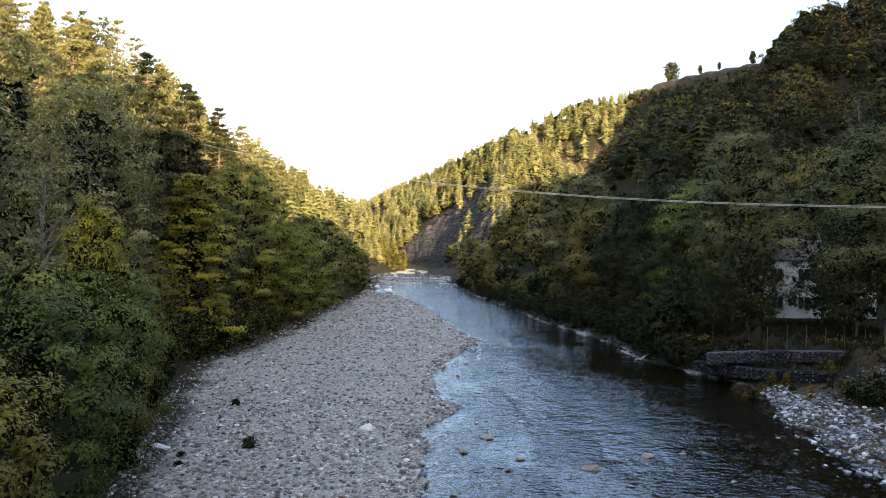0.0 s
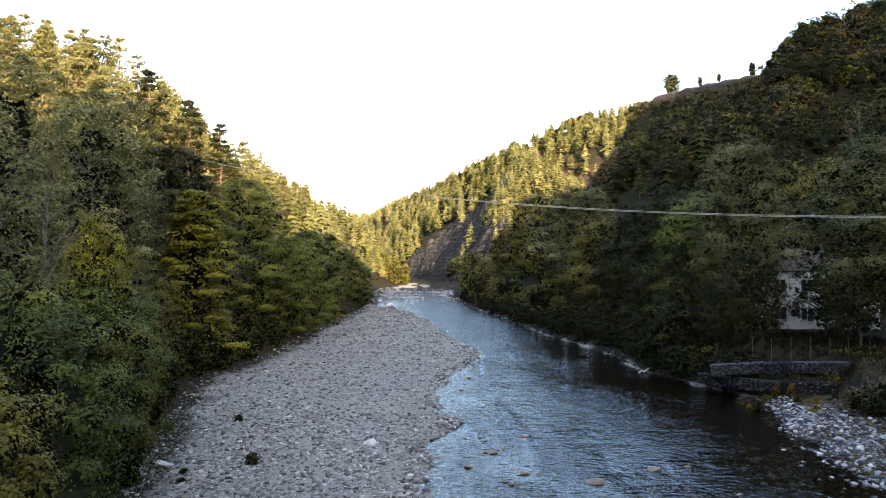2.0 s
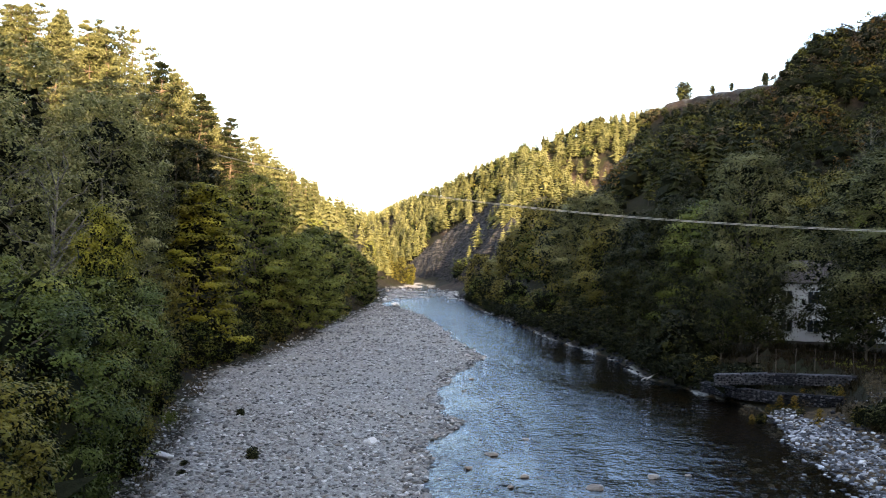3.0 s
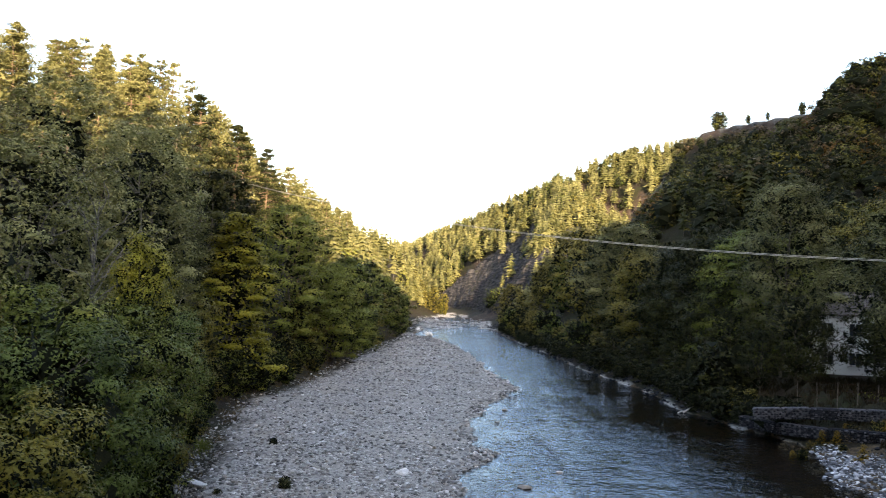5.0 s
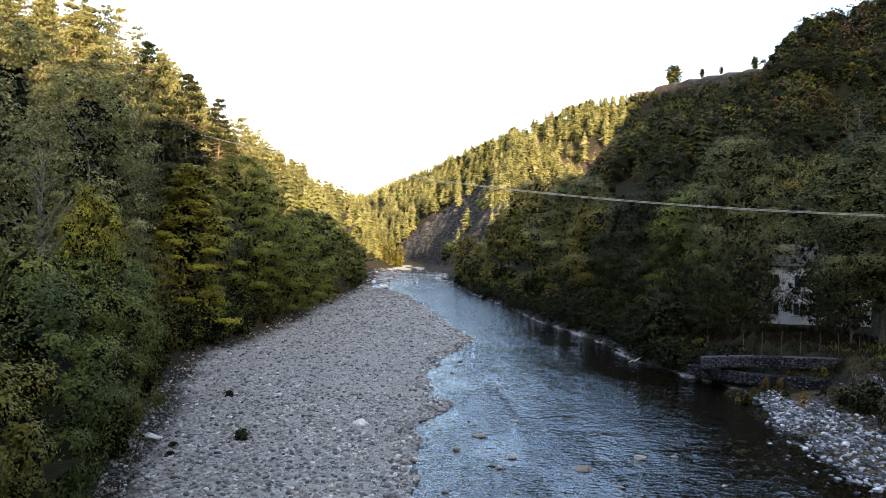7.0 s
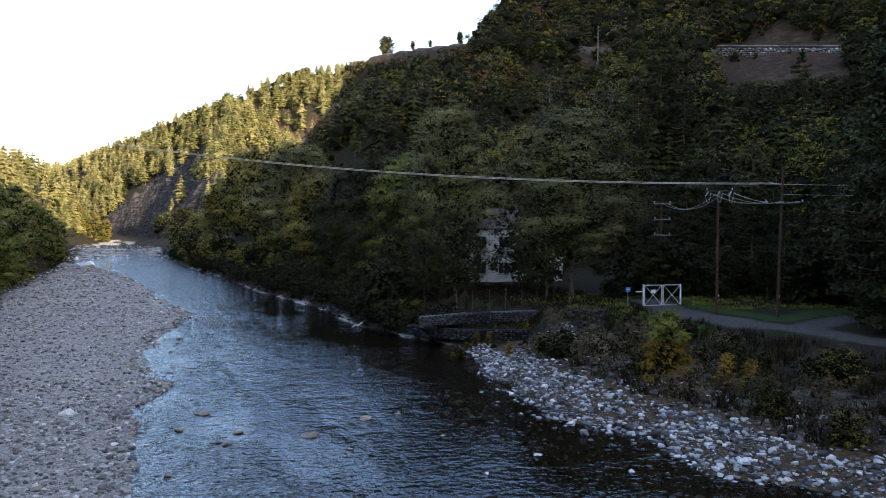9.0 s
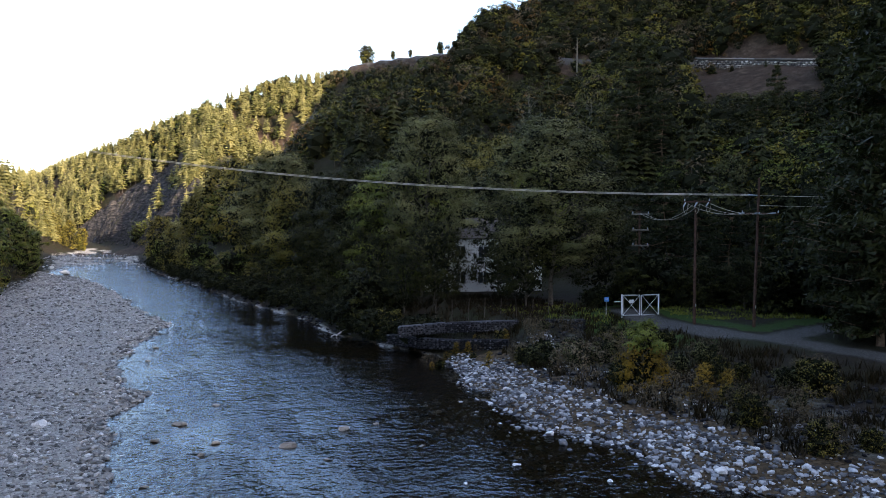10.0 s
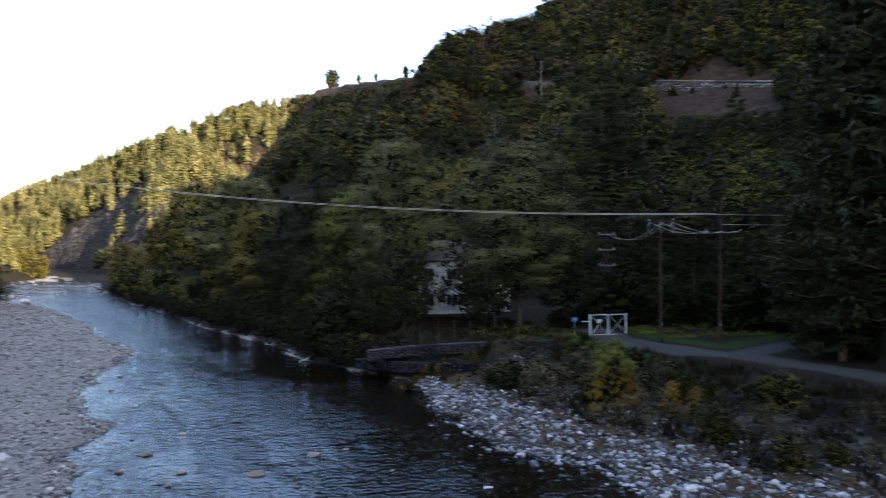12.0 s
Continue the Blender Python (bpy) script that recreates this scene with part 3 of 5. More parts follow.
def broadleaf_meshes(seed, height, width, shape, clumps, leaves, leaf, low=0.12, density=0.75, bark=BARK, material="green", limbs=9, gaps=0.0, top_leaf="", core=0.46, turn_at=0.76):
    """Trunk with limbs, and a crown of clumps of leaves."""
    rng = np.random.default_rng(seed)
    lean = rng.normal(size=2) * 0.03 * height
    trunk_r = 0.009 * height + 0.03
    top = np.array([lean[0], lean[1], height * 0.86])
    paths = [bent(rng, (0, 0, -0.3), top, trunk_r, trunk_r * 0.18, 8, 0.015)]
    centres, sizes = [], []
    lop = rng.uniform(0, 2 * math.pi, 3)
    for k in range(clumps):
        h = low + (1 - low) * (k + rng.uniform(0.1, 0.9)) / clumps
        ang = k * 2.39996 + rng.normal() * 0.35
        env = envelope(shape, (h - low) / (1 - low)) * width * 0.5
        env *= 1 + 0.16 * math.sin(2 * ang + lop[0]) + 0.14 * math.sin(3 * ang + 5 * h + lop[1]) + 0.1 * math.sin(9 * h + lop[2])
        r = env * math.sqrt(rng.uniform(0.42, 1.0))
        centres.append((lean[0] * h + r * math.cos(ang), lean[1] * h + r * math.sin(ang), h * height * rng.uniform(0.97, 1.02)))
        sizes.append(width * rng.uniform(0.07, 0.15) * (60 / clumps) ** 0.3)
    order = rng.permutation(clumps)
    for k in order[:limbs]:
        c = np.array(centres[k])
        z0 = max(0.1 * height, c[2] - (0.25 + 0.5 * rng.random()) * np.hypot(c[0], c[1]) - 0.06 * height)
        z0 = min(z0, 0.8 * height)
        base = (lean[0] * z0 / height, lean[1] * z0 / height, z0)
        r0 = trunk_r * (1 - 0.75 * z0 / height) * 0.5
        limb = bent(rng, base, c, r0, 0.012, 5, 0.06)
        paths.append(limb)
        for _ in range(2):
            q = np.array(limb[rng.integers(2, 4)][:3])
            paths.append(bent(rng, q, q + rng.normal(size=3) * width * 0.10 + (c - q) * 0.7, r0 * 0.35, 0.008, 4, 0.08))
    tv, tf = tubes(paths, 5)
    all_c, all_n, all_t, heart_c, heart_s = [], [], [], [], []
    per = max(4, int(leaves * 0.80) // clumps)
    spread = int(leaves * 0.20 * (1 - gaps))
    h = low + (1 - low) * rng.uniform(0.02, 0.99, spread)
    ang = rng.uniform(0, 2 * math.pi, spread)
    env = np.interp(h, np.linspace(low, 1, 40), [envelope(shape, k / 39) for k in range(40)]) * width * 0.5
    env = env * (1 + 0.16 * np.sin(2 * ang + lop[0]) + 0.14 * np.sin(3 * ang + 5 * h + lop[1]) + 0.1 * np.sin(9 * h + lop[2]))
    lumps = value_noise(ang * width * 0.5, h * height, 0.13 * width, seed)
    r = env * (0.80 + 0.18 * lumps) * rng.uniform(0.8, 1.0, spread)
    all_c.append(np.stack([lean[0] * h + r * np.cos(ang), lean[1] * h + r * np.sin(ang), h * height], 1))
    all_n.append(np.stack([np.cos(ang), np.sin(ang), 0.9 * (h - low) / (1 - low)], 1) + np.array([0, 0, 0.25]) + rng.normal(size=(spread, 3)) * 0.4)
    # leaves in the crown's hollows painted darker, as if shaded
    all_t.append(0.42 + 0.22 * lumps)
    for c, s in zip(centres, sizes):
        if rng.random() < gaps:
            continue
        n = int(per * rng.uniform(0.6, 1.4))
        d = rng.normal(size=(n, 3)) + np.array([0, 0, 0.75])
        d /= np.linalg.norm(d, axis=1)[:, None]
        rad = s * (rng.random(n) ** 0.28)[:, None] * rng.uniform(0.75, 1.25)
        p = np.array(c) + d * rad * np.array([1.2, 1.2, density]) * (1 + 0.22 * rng.normal(size=(n, 1)))
        all_c.append(p)
        # leaves on a clump's top painted lighter, as though lit from above
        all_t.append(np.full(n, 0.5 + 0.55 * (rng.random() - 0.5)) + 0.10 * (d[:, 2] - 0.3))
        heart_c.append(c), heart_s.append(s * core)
        out_way = np.array(c) - np.array([0, 0, height * 0.45])
        out_way = out_way / (np.linalg.norm(out_way) + 0.01)
        all_n.append(d * 0.9 + out_way * 0.5 + np.array([0, 0, 0.25]) + rng.normal(size=(n, 3)) * 0.30)
    pc, pn, pt = np.concatenate(all_c), np.concatenate(all_n), np.clip(np.concatenate(all_t), 0, 1)
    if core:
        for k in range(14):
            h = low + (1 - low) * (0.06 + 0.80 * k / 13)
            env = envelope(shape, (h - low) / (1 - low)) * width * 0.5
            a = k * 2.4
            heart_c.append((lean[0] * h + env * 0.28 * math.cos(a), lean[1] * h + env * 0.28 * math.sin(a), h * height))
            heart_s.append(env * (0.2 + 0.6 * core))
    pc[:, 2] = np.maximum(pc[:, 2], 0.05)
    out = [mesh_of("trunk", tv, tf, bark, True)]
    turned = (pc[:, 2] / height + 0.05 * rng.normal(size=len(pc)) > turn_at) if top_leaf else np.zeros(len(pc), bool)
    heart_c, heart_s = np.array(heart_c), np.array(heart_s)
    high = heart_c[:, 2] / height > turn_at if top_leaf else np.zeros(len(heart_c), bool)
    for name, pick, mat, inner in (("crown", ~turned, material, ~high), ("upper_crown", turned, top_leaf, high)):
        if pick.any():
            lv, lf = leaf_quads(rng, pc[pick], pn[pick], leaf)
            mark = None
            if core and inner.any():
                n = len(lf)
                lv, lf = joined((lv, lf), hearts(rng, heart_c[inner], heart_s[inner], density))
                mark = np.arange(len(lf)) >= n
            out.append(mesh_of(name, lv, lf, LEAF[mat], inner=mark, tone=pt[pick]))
    return tuple(out)


def pine_meshes(seed, height, width, bare, needles, tuft, material="pine", droop=0.0, open_crown=0.0):
    """A pine: straight trunk, whorls of limbs with flat pads of needles."""
    rng = np.random.default_rng(seed)
    trunk_r = 0.011 * height + 0.05
    paths = [bent(rng, (0, 0, -0.3), (rng.normal() * 0.012 * height, rng.normal() * 0.012 * height, height * 0.985), trunk_r, 0.02, 8, 0.006)]
    pts, nrm, tones = [], [], []
    whorls = int(height * (1 - bare) / 0.85)
    limbs = []
    for k in range(whorls):
        u = (k + rng.uniform(0, 0.6)) / whorls
        z = height * (bare + (1 - bare) * u)
        reach = width * 0.5 * (min(1.0, 0.55 + 1.6 * u) * (1 - u) ** 0.62 + 0.06) * rng.uniform(0.75, 1.2)
        for m in range(rng.integers(3, 6)):
            if rng.random() < open_crown:
                continue
            limbs.append((z + rng.uniform(-0.2, 0.2), rng.uniform(0, 2 * math.pi), reach * rng.uniform(0.6, 1.15), u))
    per = max(3, needles // max(1, len(limbs)))
    for z, ang, reach, u in limbs:
        rise = reach * (0.40 * u + 0.02 - droop)
        tip = np.array([math.cos(ang) * reach, math.sin(ang) * reach, z + rise])
        foot = np.array([0, 0, z])
        paths.append(bent(rng, foot, tip, 0.035 + 0.004 * reach * 4, 0.01, 3, 0.03))
        side = np.array([-math.sin(ang), math.cos(ang), 0])
        pads = 5 if reach > 1.2 else 3
        n = max(2, int(per * rng.uniform(0.7, 1.3) * (0.45 + 0.55 * reach / (width * 0.5 + 0.01)) / pads))
        for k in range(pads):
            w = 0.38 + 0.62 * (k + rng.uniform(0.2, 0.9)) / pads
            c = foot + (tip - foot) * w + side * rng.uniform(-0.34, 0.34) * reach * w
            size = reach * 0.22 + 0.22
            q = rng.normal(size=(n, 3)) * np.array([0.60, 0.60, 0.24]) * size
            # top light painted in: needles high in the pad get a lighter tone
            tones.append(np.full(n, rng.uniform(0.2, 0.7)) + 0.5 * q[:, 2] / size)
            pts.append(c + q + np.array([0, 0, 0.10]))
            nrm.append(np.array([math.cos(ang) * 0.35, math.sin(ang) * 0.35, 0.45]) + rng.normal(size=(n, 3)) * 0.6)
    tv, tf = tubes(paths, 3)
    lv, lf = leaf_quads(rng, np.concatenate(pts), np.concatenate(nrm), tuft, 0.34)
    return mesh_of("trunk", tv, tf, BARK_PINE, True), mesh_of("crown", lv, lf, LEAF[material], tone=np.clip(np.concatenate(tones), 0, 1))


def make_tree(meshes, label, category="tree", group="", name="tree"):
    ob = thing(name, label, category, group)
    for name, me in zip(("trunk", "crown", "upper_crown"), meshes):
        part(name, me, ob)
    return ob


class Species:
    """One built tree, set out again and again with other turns and sizes."""
    def __init__(self, meshes, height, label, group, name="tree", category="tree"):
        self.meshes, self.height, self.label, self.group, self.name, self.category = meshes, height, label, group, name, category
        self.first = None

    def put(self, x, y, tall, turn=None, wide=1.0, sink=0.15, label="", z=None):
        k = tall / self.height
        turn = random.uniform(0, 360) if turn is None else turn
        z = ground_at(x, y) if z is None else z
        m = pose(x, y, z - sink, random.uniform(-2, 2), random.uniform(-2, 2), turn) @ Matrix.Diagonal((k * wide, k * wide, k, 1))
        if self.first is None:
            self.first = make_tree(self.meshes, self.label, self.category, self.group, self.name)
            self.first.matrix_basis = m
            ob = self.first
        else:
            ob = new(self.name)
            ob.empty_display_size = 0.3
            tagged(ob, self.label, self.category, self.group)
            for p, me in zip(("trunk", "crown", "upper_crown"), self.meshes):
                part(p, me, ob)
            ob.matrix_basis = m
        if label:
            ob["label"] = label
        return ob


def spot(bearing, d):
    """A place by its bearing from the viewpoint (degrees to the right of the valley's line) and its distance."""
    return d * math.sin(radians(bearing)), d * math.cos(radians(bearing))


# how high the tops of the woods stand above the eye, by bearing, in degrees
TREE_LINE = [(-60, 17), (-32.2, 16.4), (-30.2, 15.0), (-27.6, 15.6), (-24.8, 15.1), (-23.4, 15.6), (-21.1, 14.3), (-19, 12.1), (-17.2, 10.8), (-15, 9.3), (-13.5, 8.8), (-12, 6.9), (-10.8, 6.1),
             (-7.3, 4.7), (-5.3, 3.6), (-4.1, 4.4), (-1.1, 5.8), (1, 7.0), (4.2, 8.3), (7.1, 9.7), (10.9, 10.7), (13.6, 11.0), (15.2, 11.0), (21.6, 12.2), (22.6, 13.9), (23.8, 15.2), (26.6, 15.9), (31, 17.2), (37, 19.5), (60, 34)]


# the same for the low end of the near hill and the bank below it
NOSE_LINE = [(0, 0.8), (3, 0.9), (4.6, 1.6), (6.6, 3.2), (8.6, 4.4), (10, 5.2), (10.8, 6.1), (12, 7.7), (13.4, 10.4), (13.8, 40)]


def room_under_line(x, y):
    """How tall trees may grow at arrays x, y without standing above the woods' line."""
    x, y = np.asarray(x, float), np.asarray(y, float)
    far, bearing = np.hypot(x, y), np.degrees(np.arctan2(x, y))
    up = table(bearing, TREE_LINE)
    up = np.where((far < 262) & (bearing > 0), np.minimum(up, table(bearing, NOSE_LINE)), up)
    return EYE + far * np.tan(np.radians(up)) - land(x, y)


def under_line(x, y, tall):
    return min(tall, float(room_under_line([x], [y])[0]))


BANK = "trees along the banks"
alder = Species(broadleaf_meshes(1, 11, 8.0, "cone", 70, 32000, 0.068, 0.03, material="green", limbs=12, top_leaf="gold", turn_at=0.74), 11, "green alder with a yellow turning top on the bank", BANK)
hazel = Species(broadleaf_meshes(2, 8, 7.5, "full", 66, 32000, 0.068, 0.02, material="green", limbs=12), 8, "dense green bushy tree at the gravel's edge", BANK)
hazel_b = Species(broadleaf_meshes(3, 8, 7.0, "full", 62, 30000, 0.068, 0.02, material="turning", limbs=12), 8, "bushy tree with green and yellow leaves at the gravel's edge", BANK)
hazel_c = Species(broadleaf_meshes(17, 7, 6.0, "full", 60, 34000, 0.056, 0.02, material="fresh", limbs=12, core=0.34), 7, "fresh green bushy tree at the gravel's edge", BANK)
hazel_f = Species(broadleaf_meshes(19, 8, 7.5, "full", 50, 2600, 0.13, 0.02, material="green", limbs=6), 8, "dense green bushy tree at the foot of the slope", BANK)
larch = Species(broadleaf_meshes(4, 14, 8.0, "cone", 80, 20000, 0.115, 0.02, 0.46, material="gold", limbs=16), 14, "yellow autumn tree with layered boughs", BANK)
maple = Species(broadleaf_meshes(5, 16, 13.0, "round", 72, 27000, 0.130, 0.04, 0.48, material="green", limbs=14, core=0.3), 16, "broad dark green tree with layered crown", BANK)
willow = Species(broadleaf_meshes(6, 14, 11.0, "round", 50, 21000, 0.112, 0.05, material="olive", limbs=12), 14, "olive-green willow on the river bank", BANK)
willow_b = Species(broadleaf_meshes(7, 14, 11.0, "round", 50, 21000, 0.112, 0.05, material="deep", limbs=12), 14, "leafy green tree on the river bank, its leaves darkened for shade", BANK)
poplar = Species(broadleaf_meshes(8, 20, 11.0, "round", 66, 44000, 0.095, 0.24, material="silver", limbs=16), 20, "tall silvery green poplar", BANK)
thin = Species(broadleaf_meshes(9, 19, 9.0, "tall", 120, 24000, 0.10, 0.08, bark=BARK_PALE, material="dull", limbs=22, gaps=0.06, core=0.12), 19, "tall thin-crowned tree with a pale trunk", BANK)
thin_b = Species(broadleaf_meshes(10, 17, 8.5, "tall", 110, 20000, 0.10, 0.08, bark=BARK_PALE, material="dull", limbs=22, gaps=0.08, core=0.12), 17, "tall olive tree with a pale trunk", BANK)
bare = Species(broadleaf_meshes(18, 13, 7.0, "tall", 70, 2200, 0.07, 0.25, bark=BARK_PALE, material="dull", limbs=34, core=0), 13, "nearly leafless grey tree with pale branches", BANK)
BUSHES = "bushes on the banks"
bush = Species(broadleaf_meshes(11, 3, 3.6, "full", 26, 1300, 0.075, 0.02, material="olive", limbs=4), 3, "low olive bush on the bank", BUSHES, "bush", "bush")
bush_g = Species(broadleaf_meshes(12, 3, 3.4, "full", 26, 1300, 0.075, 0.02, material="green", limbs=4), 3, "low green bush on the bank", BUSHES, "bush", "bush")
bush_dry = Species(broadleaf_meshes(13, 2, 2.6, "full", 28, 1300, 0.06, 0.02, material="twig", limbs=6, core=0), 2, "dry grey-brown bush among stones", BUSHES, "bush", "bush")
bush_t = Species(broadleaf_meshes(15, 3, 2.6, "cone", 40, 5200, 0.06, 0.02, material="amber", limbs=10, top_leaf="green", turn_at=0.62, core=0.15), 3, "small shrub with green and yellow leaves among stones", BUSHES, "bush", "bush")
bush_s = Species(broadleaf_meshes(16, 3, 3.8, "full", 30, 2000, 0.07, 0.02, material="silver", limbs=6), 3, "grey-green willow shrub among stones", BUSHES, "bush", "bush")
bush_y = Species(broadleaf_meshes(14, 3, 2.2, "cone", 30, 2600, 0.055, 0.02, material="amber", limbs=10, core=0.1), 3, "small yellow autumn shrub among stones", BUSHES, "bush", "bush")
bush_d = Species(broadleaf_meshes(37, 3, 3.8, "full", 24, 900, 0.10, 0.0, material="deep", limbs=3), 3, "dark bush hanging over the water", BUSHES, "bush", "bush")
willow_f = Species(broadleaf_meshes(31, 14, 11.0, "round", 40, 6000, 0.20, 0.04, material="olive", limbs=7), 14, "olive-green willow on the river bank", BANK)
willow_g = Species(broadleaf_meshes(32, 14, 11.0, "round", 40, 6000, 0.20, 0.04, material="green", limbs=7), 14, "leafy green tree on the river bank", BANK)
willow_s = Species(broadleaf_meshes(36, 14, 10.0, "round", 40, 6000, 0.20, 0.04, material="silver", limbs=7), 14, "grey-green willow on the river bank", BANK)
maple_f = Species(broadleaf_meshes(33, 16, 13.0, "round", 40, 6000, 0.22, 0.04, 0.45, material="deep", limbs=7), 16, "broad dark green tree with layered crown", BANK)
larch_f = Species(broadleaf_meshes(34, 14, 8.0, "cone", 40, 3200, 0.22, 0.05, 0.55, material="olive", limbs=8), 14, "yellow autumn tree with layered boughs", BANK)
birch = Species(broadleaf_meshes(38, 12, 6.0, "full", 44, 2600, 0.24, 0.05, material="turning", limbs=6), 12, "pale yellow tree at the river bend", BANK)
shade = Species(broadleaf_meshes(35, 15, 11.0, "round", 66, 10500, 0.14, 0.14, material="deep", limbs=18, gaps=0.40, core=0.22), 15, "dark leafy tree before the house", BANK)
SLOPE = "pines on the slope"
pine = Species(pine_meshes(20, 18, 8.0, 0.22, 9500, 0.23), 18, "tall pine on the sunlit slope", SLOPE, "pine_tree")
pine_b = Species(pine_meshes(21, 18, 7.4, 0.36, 8500, 0.23, open_crown=0.12), 18, "tall pine with bare lower trunk", SLOPE, "pine_tree")
pine_c = Species(pine_meshes(22, 15, 8.6, 0.06, 9000, 0.25, "dark_pine", droop=0.14), 15, "dark dense conifer on the slope", SLOPE, "pine_tree")
pine_m = Species(pine_meshes(23, 16, 7.4, 0.14, 2400, 0.36), 16, "pine among others on the sunlit slope", SLOPE, "pine_tree")

pine_t = Species(pine_meshes(24, 28, 13.0, 0.04, 16000, 0.30, "dark_pine", droop=0.12), 28, "tall dark conifer beside the lane", SLOPE, "pine_tree")

# left bank, from the nearest
hazel_b.put(-11.8, 19.5, 6.9)
bare.put(-21.5, 43.0, 15.5)
hazel.put(-15.8, 31, 8.6)
hazel_c.put(-14.2, 26, 8.0)
alder.put(-18.0, 42, 11.3, wide=0.7)
hazel_b.put(-16.6, 36, 6.6)
hazel_c.put(-19.8, 49, 7.2)
hazel.put(-20.5, 33, 8.8)
hazel_b.put(-19.0, 24, 9.0)
hazel_b.put(-22.5, 56, 6.5)
larch.put(*spot(-17.7, 80), 14.5, wide=1.25)
hazel_b.put(*spot(-20.3, 68), 7.0)
maple.put(*spot(-13.6, 102), 16.5)
maple.put(*spot(-10.6, 112), 13.0)
willow_g.put(*spot(-9.6, 132), 14.5)
larch_f.put(*spot(-8.3, 142), 11.0)
willow_g.put(*spot(-8.5, 155), 12.5)
willow_g.put(*spot(-6.9, 178), 10.5)
willow_g.put(*spot(-6.0, 205), 8.5)
willow_g.put(*spot(-5.9, 232), 7.0)
birch.put(-18.3, 366, 9.5)
for x, y, tall in ((-27, 350, 6), (-29, 364, 8), (-33, 380, 9), (-24, 374, 7), (-30, 338, 6), (-36, 396, 9), (-21, 372, 6)):
    willow_f.put(x, y, tall)
larch_f.put(-22.5, 368, 12.0)
larch_f.put(-25.0, 360, 8.0)
thin.put(-26.0, 60, 20.5)
thin.put(-27.5, 51, 20.0)
thin_b.put(-28.0, 66, 18.0)
thin_b.put(-25.0, 42, 17.0)
thin.put(-30.0, 72, 19.0)
thin_b.put(-22.5, 30, 15.0)
thin.put(-24, 22, 16.0)
maple_f.put(-31.0, 90, 14.0)
for y in range(100, 240, 9):
    sp = random.choice((willow_f, willow_g, maple_f, willow_g))
    sp.put(float(table(y, LEFT_BRUSH)) - random.uniform(4.0, 6), y + random.uniform(-3, 3), random.uniform(5, 8.5))
for y in range(24, 230, 6):
    sp = random.choice((bush, bush_g, bush_dry))
    sp.put(float(table(y, LEFT_BRUSH)) - random.uniform(0.6, 2.0), y + random.uniform(-2, 2), random.uniform(1.0, 2.8))
for y in range(57, 104, 3):
    sp = random.choice((bush, bush_g, hazel_f, hazel_f))
    sp.put(float(table(y, LEFT_BRUSH)) - random.uniform(1.5, 4.0), y + random.uniform(-1.5, 1.5), random.uniform(2.0, 4.2))
# right bank
willow_f.put(*spot(1.9, 232), 11.5)
willow_f.put(*spot(4.2, 205), 12.0)
willow_f.put(*spot(6.4, 178), 16.0)
willow_f.put(*spot(8.2, 156), 18.0)
poplar.put(*spot(10.1, 134), 19.5, label="tall spreading green tree on the river bank", wide=1.35)
willow.put(*spot(10.8, 122), 14.0)
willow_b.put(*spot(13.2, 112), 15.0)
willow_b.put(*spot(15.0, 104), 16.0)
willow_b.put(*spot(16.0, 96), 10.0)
poplar.put(*spot(19.6, 91), 20.0)
maple.put(*spot(17.8, 97), 15.5)
shade.put(*spot(16.6, 86), 8.0)
poplar.put(*spot(28.8, 80), 18.0, wide=1.4)
shade.put(*spot(32.2, 86), 11.0)
shade.put(*spot(25.0, 88), 11.5)
shade.put(*spot(26.8, 85), 9.0)
shade.put(*spot(21.4, 88), 7.0)
shade.put(*spot(27.0, 78), 11.0)
shade.put(*spot(20.6, 80), 9.0)
shade.put(*spot(18.4, 79), 6.0)
bush.put(*spot(17.3, 74), 2.6)
for y in range(78, 250, 6):
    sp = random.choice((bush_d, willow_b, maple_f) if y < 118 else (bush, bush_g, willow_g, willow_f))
    sp.put(float(table(y, RIGHT_WATER)) + random.uniform(2.2, 4.5), y + random.uniform(-3, 3), random.uniform(2.5, 6))
for y in range(95, 250, 8):
    sp = random.choice((willow_f, willow_g, willow_s, maple_f, willow_f))
    x, y = float(table(y, RIGHT_WATER)) + random.uniform(9, 17), y + random.uniform(-4, 4)
    sp.put(x, y, max(4.0, under_line(x, y, random.uniform(10, 15))))
for k in range(16):
    sp = random.choice((willow_g, maple_f, willow_s, willow_f))
    sp.put(random.uniform(24, 66), random.uniform(102, 130), random.uniform(9, 14))
for k in range(70):
    y = 65 + 160 * (k / 70) ** 1.2
    bush_d.put(float(table(y, RIGHT_WATER)) + random.uniform(0.7, 2.0), y, random.uniform(1.3, 2.6), wide=1.15)
for b, d, tall in ((31.6, 79, 1.8), (32.3, 81, 2.0), (33.4, 84, 2.6), (34.4, 86, 2.8), (35.6, 85, 2.6)):
    random.choice((bush_d, bush_g)).put(*spot(b, d), tall)
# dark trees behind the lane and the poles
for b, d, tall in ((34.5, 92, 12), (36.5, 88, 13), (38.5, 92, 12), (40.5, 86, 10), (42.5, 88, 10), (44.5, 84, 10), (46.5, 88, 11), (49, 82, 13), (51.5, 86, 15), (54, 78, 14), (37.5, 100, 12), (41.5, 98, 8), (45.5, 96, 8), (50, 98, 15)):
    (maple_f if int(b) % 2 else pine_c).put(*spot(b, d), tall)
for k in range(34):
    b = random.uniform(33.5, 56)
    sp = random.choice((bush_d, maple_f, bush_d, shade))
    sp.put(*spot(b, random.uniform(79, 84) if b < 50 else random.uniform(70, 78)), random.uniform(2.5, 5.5))

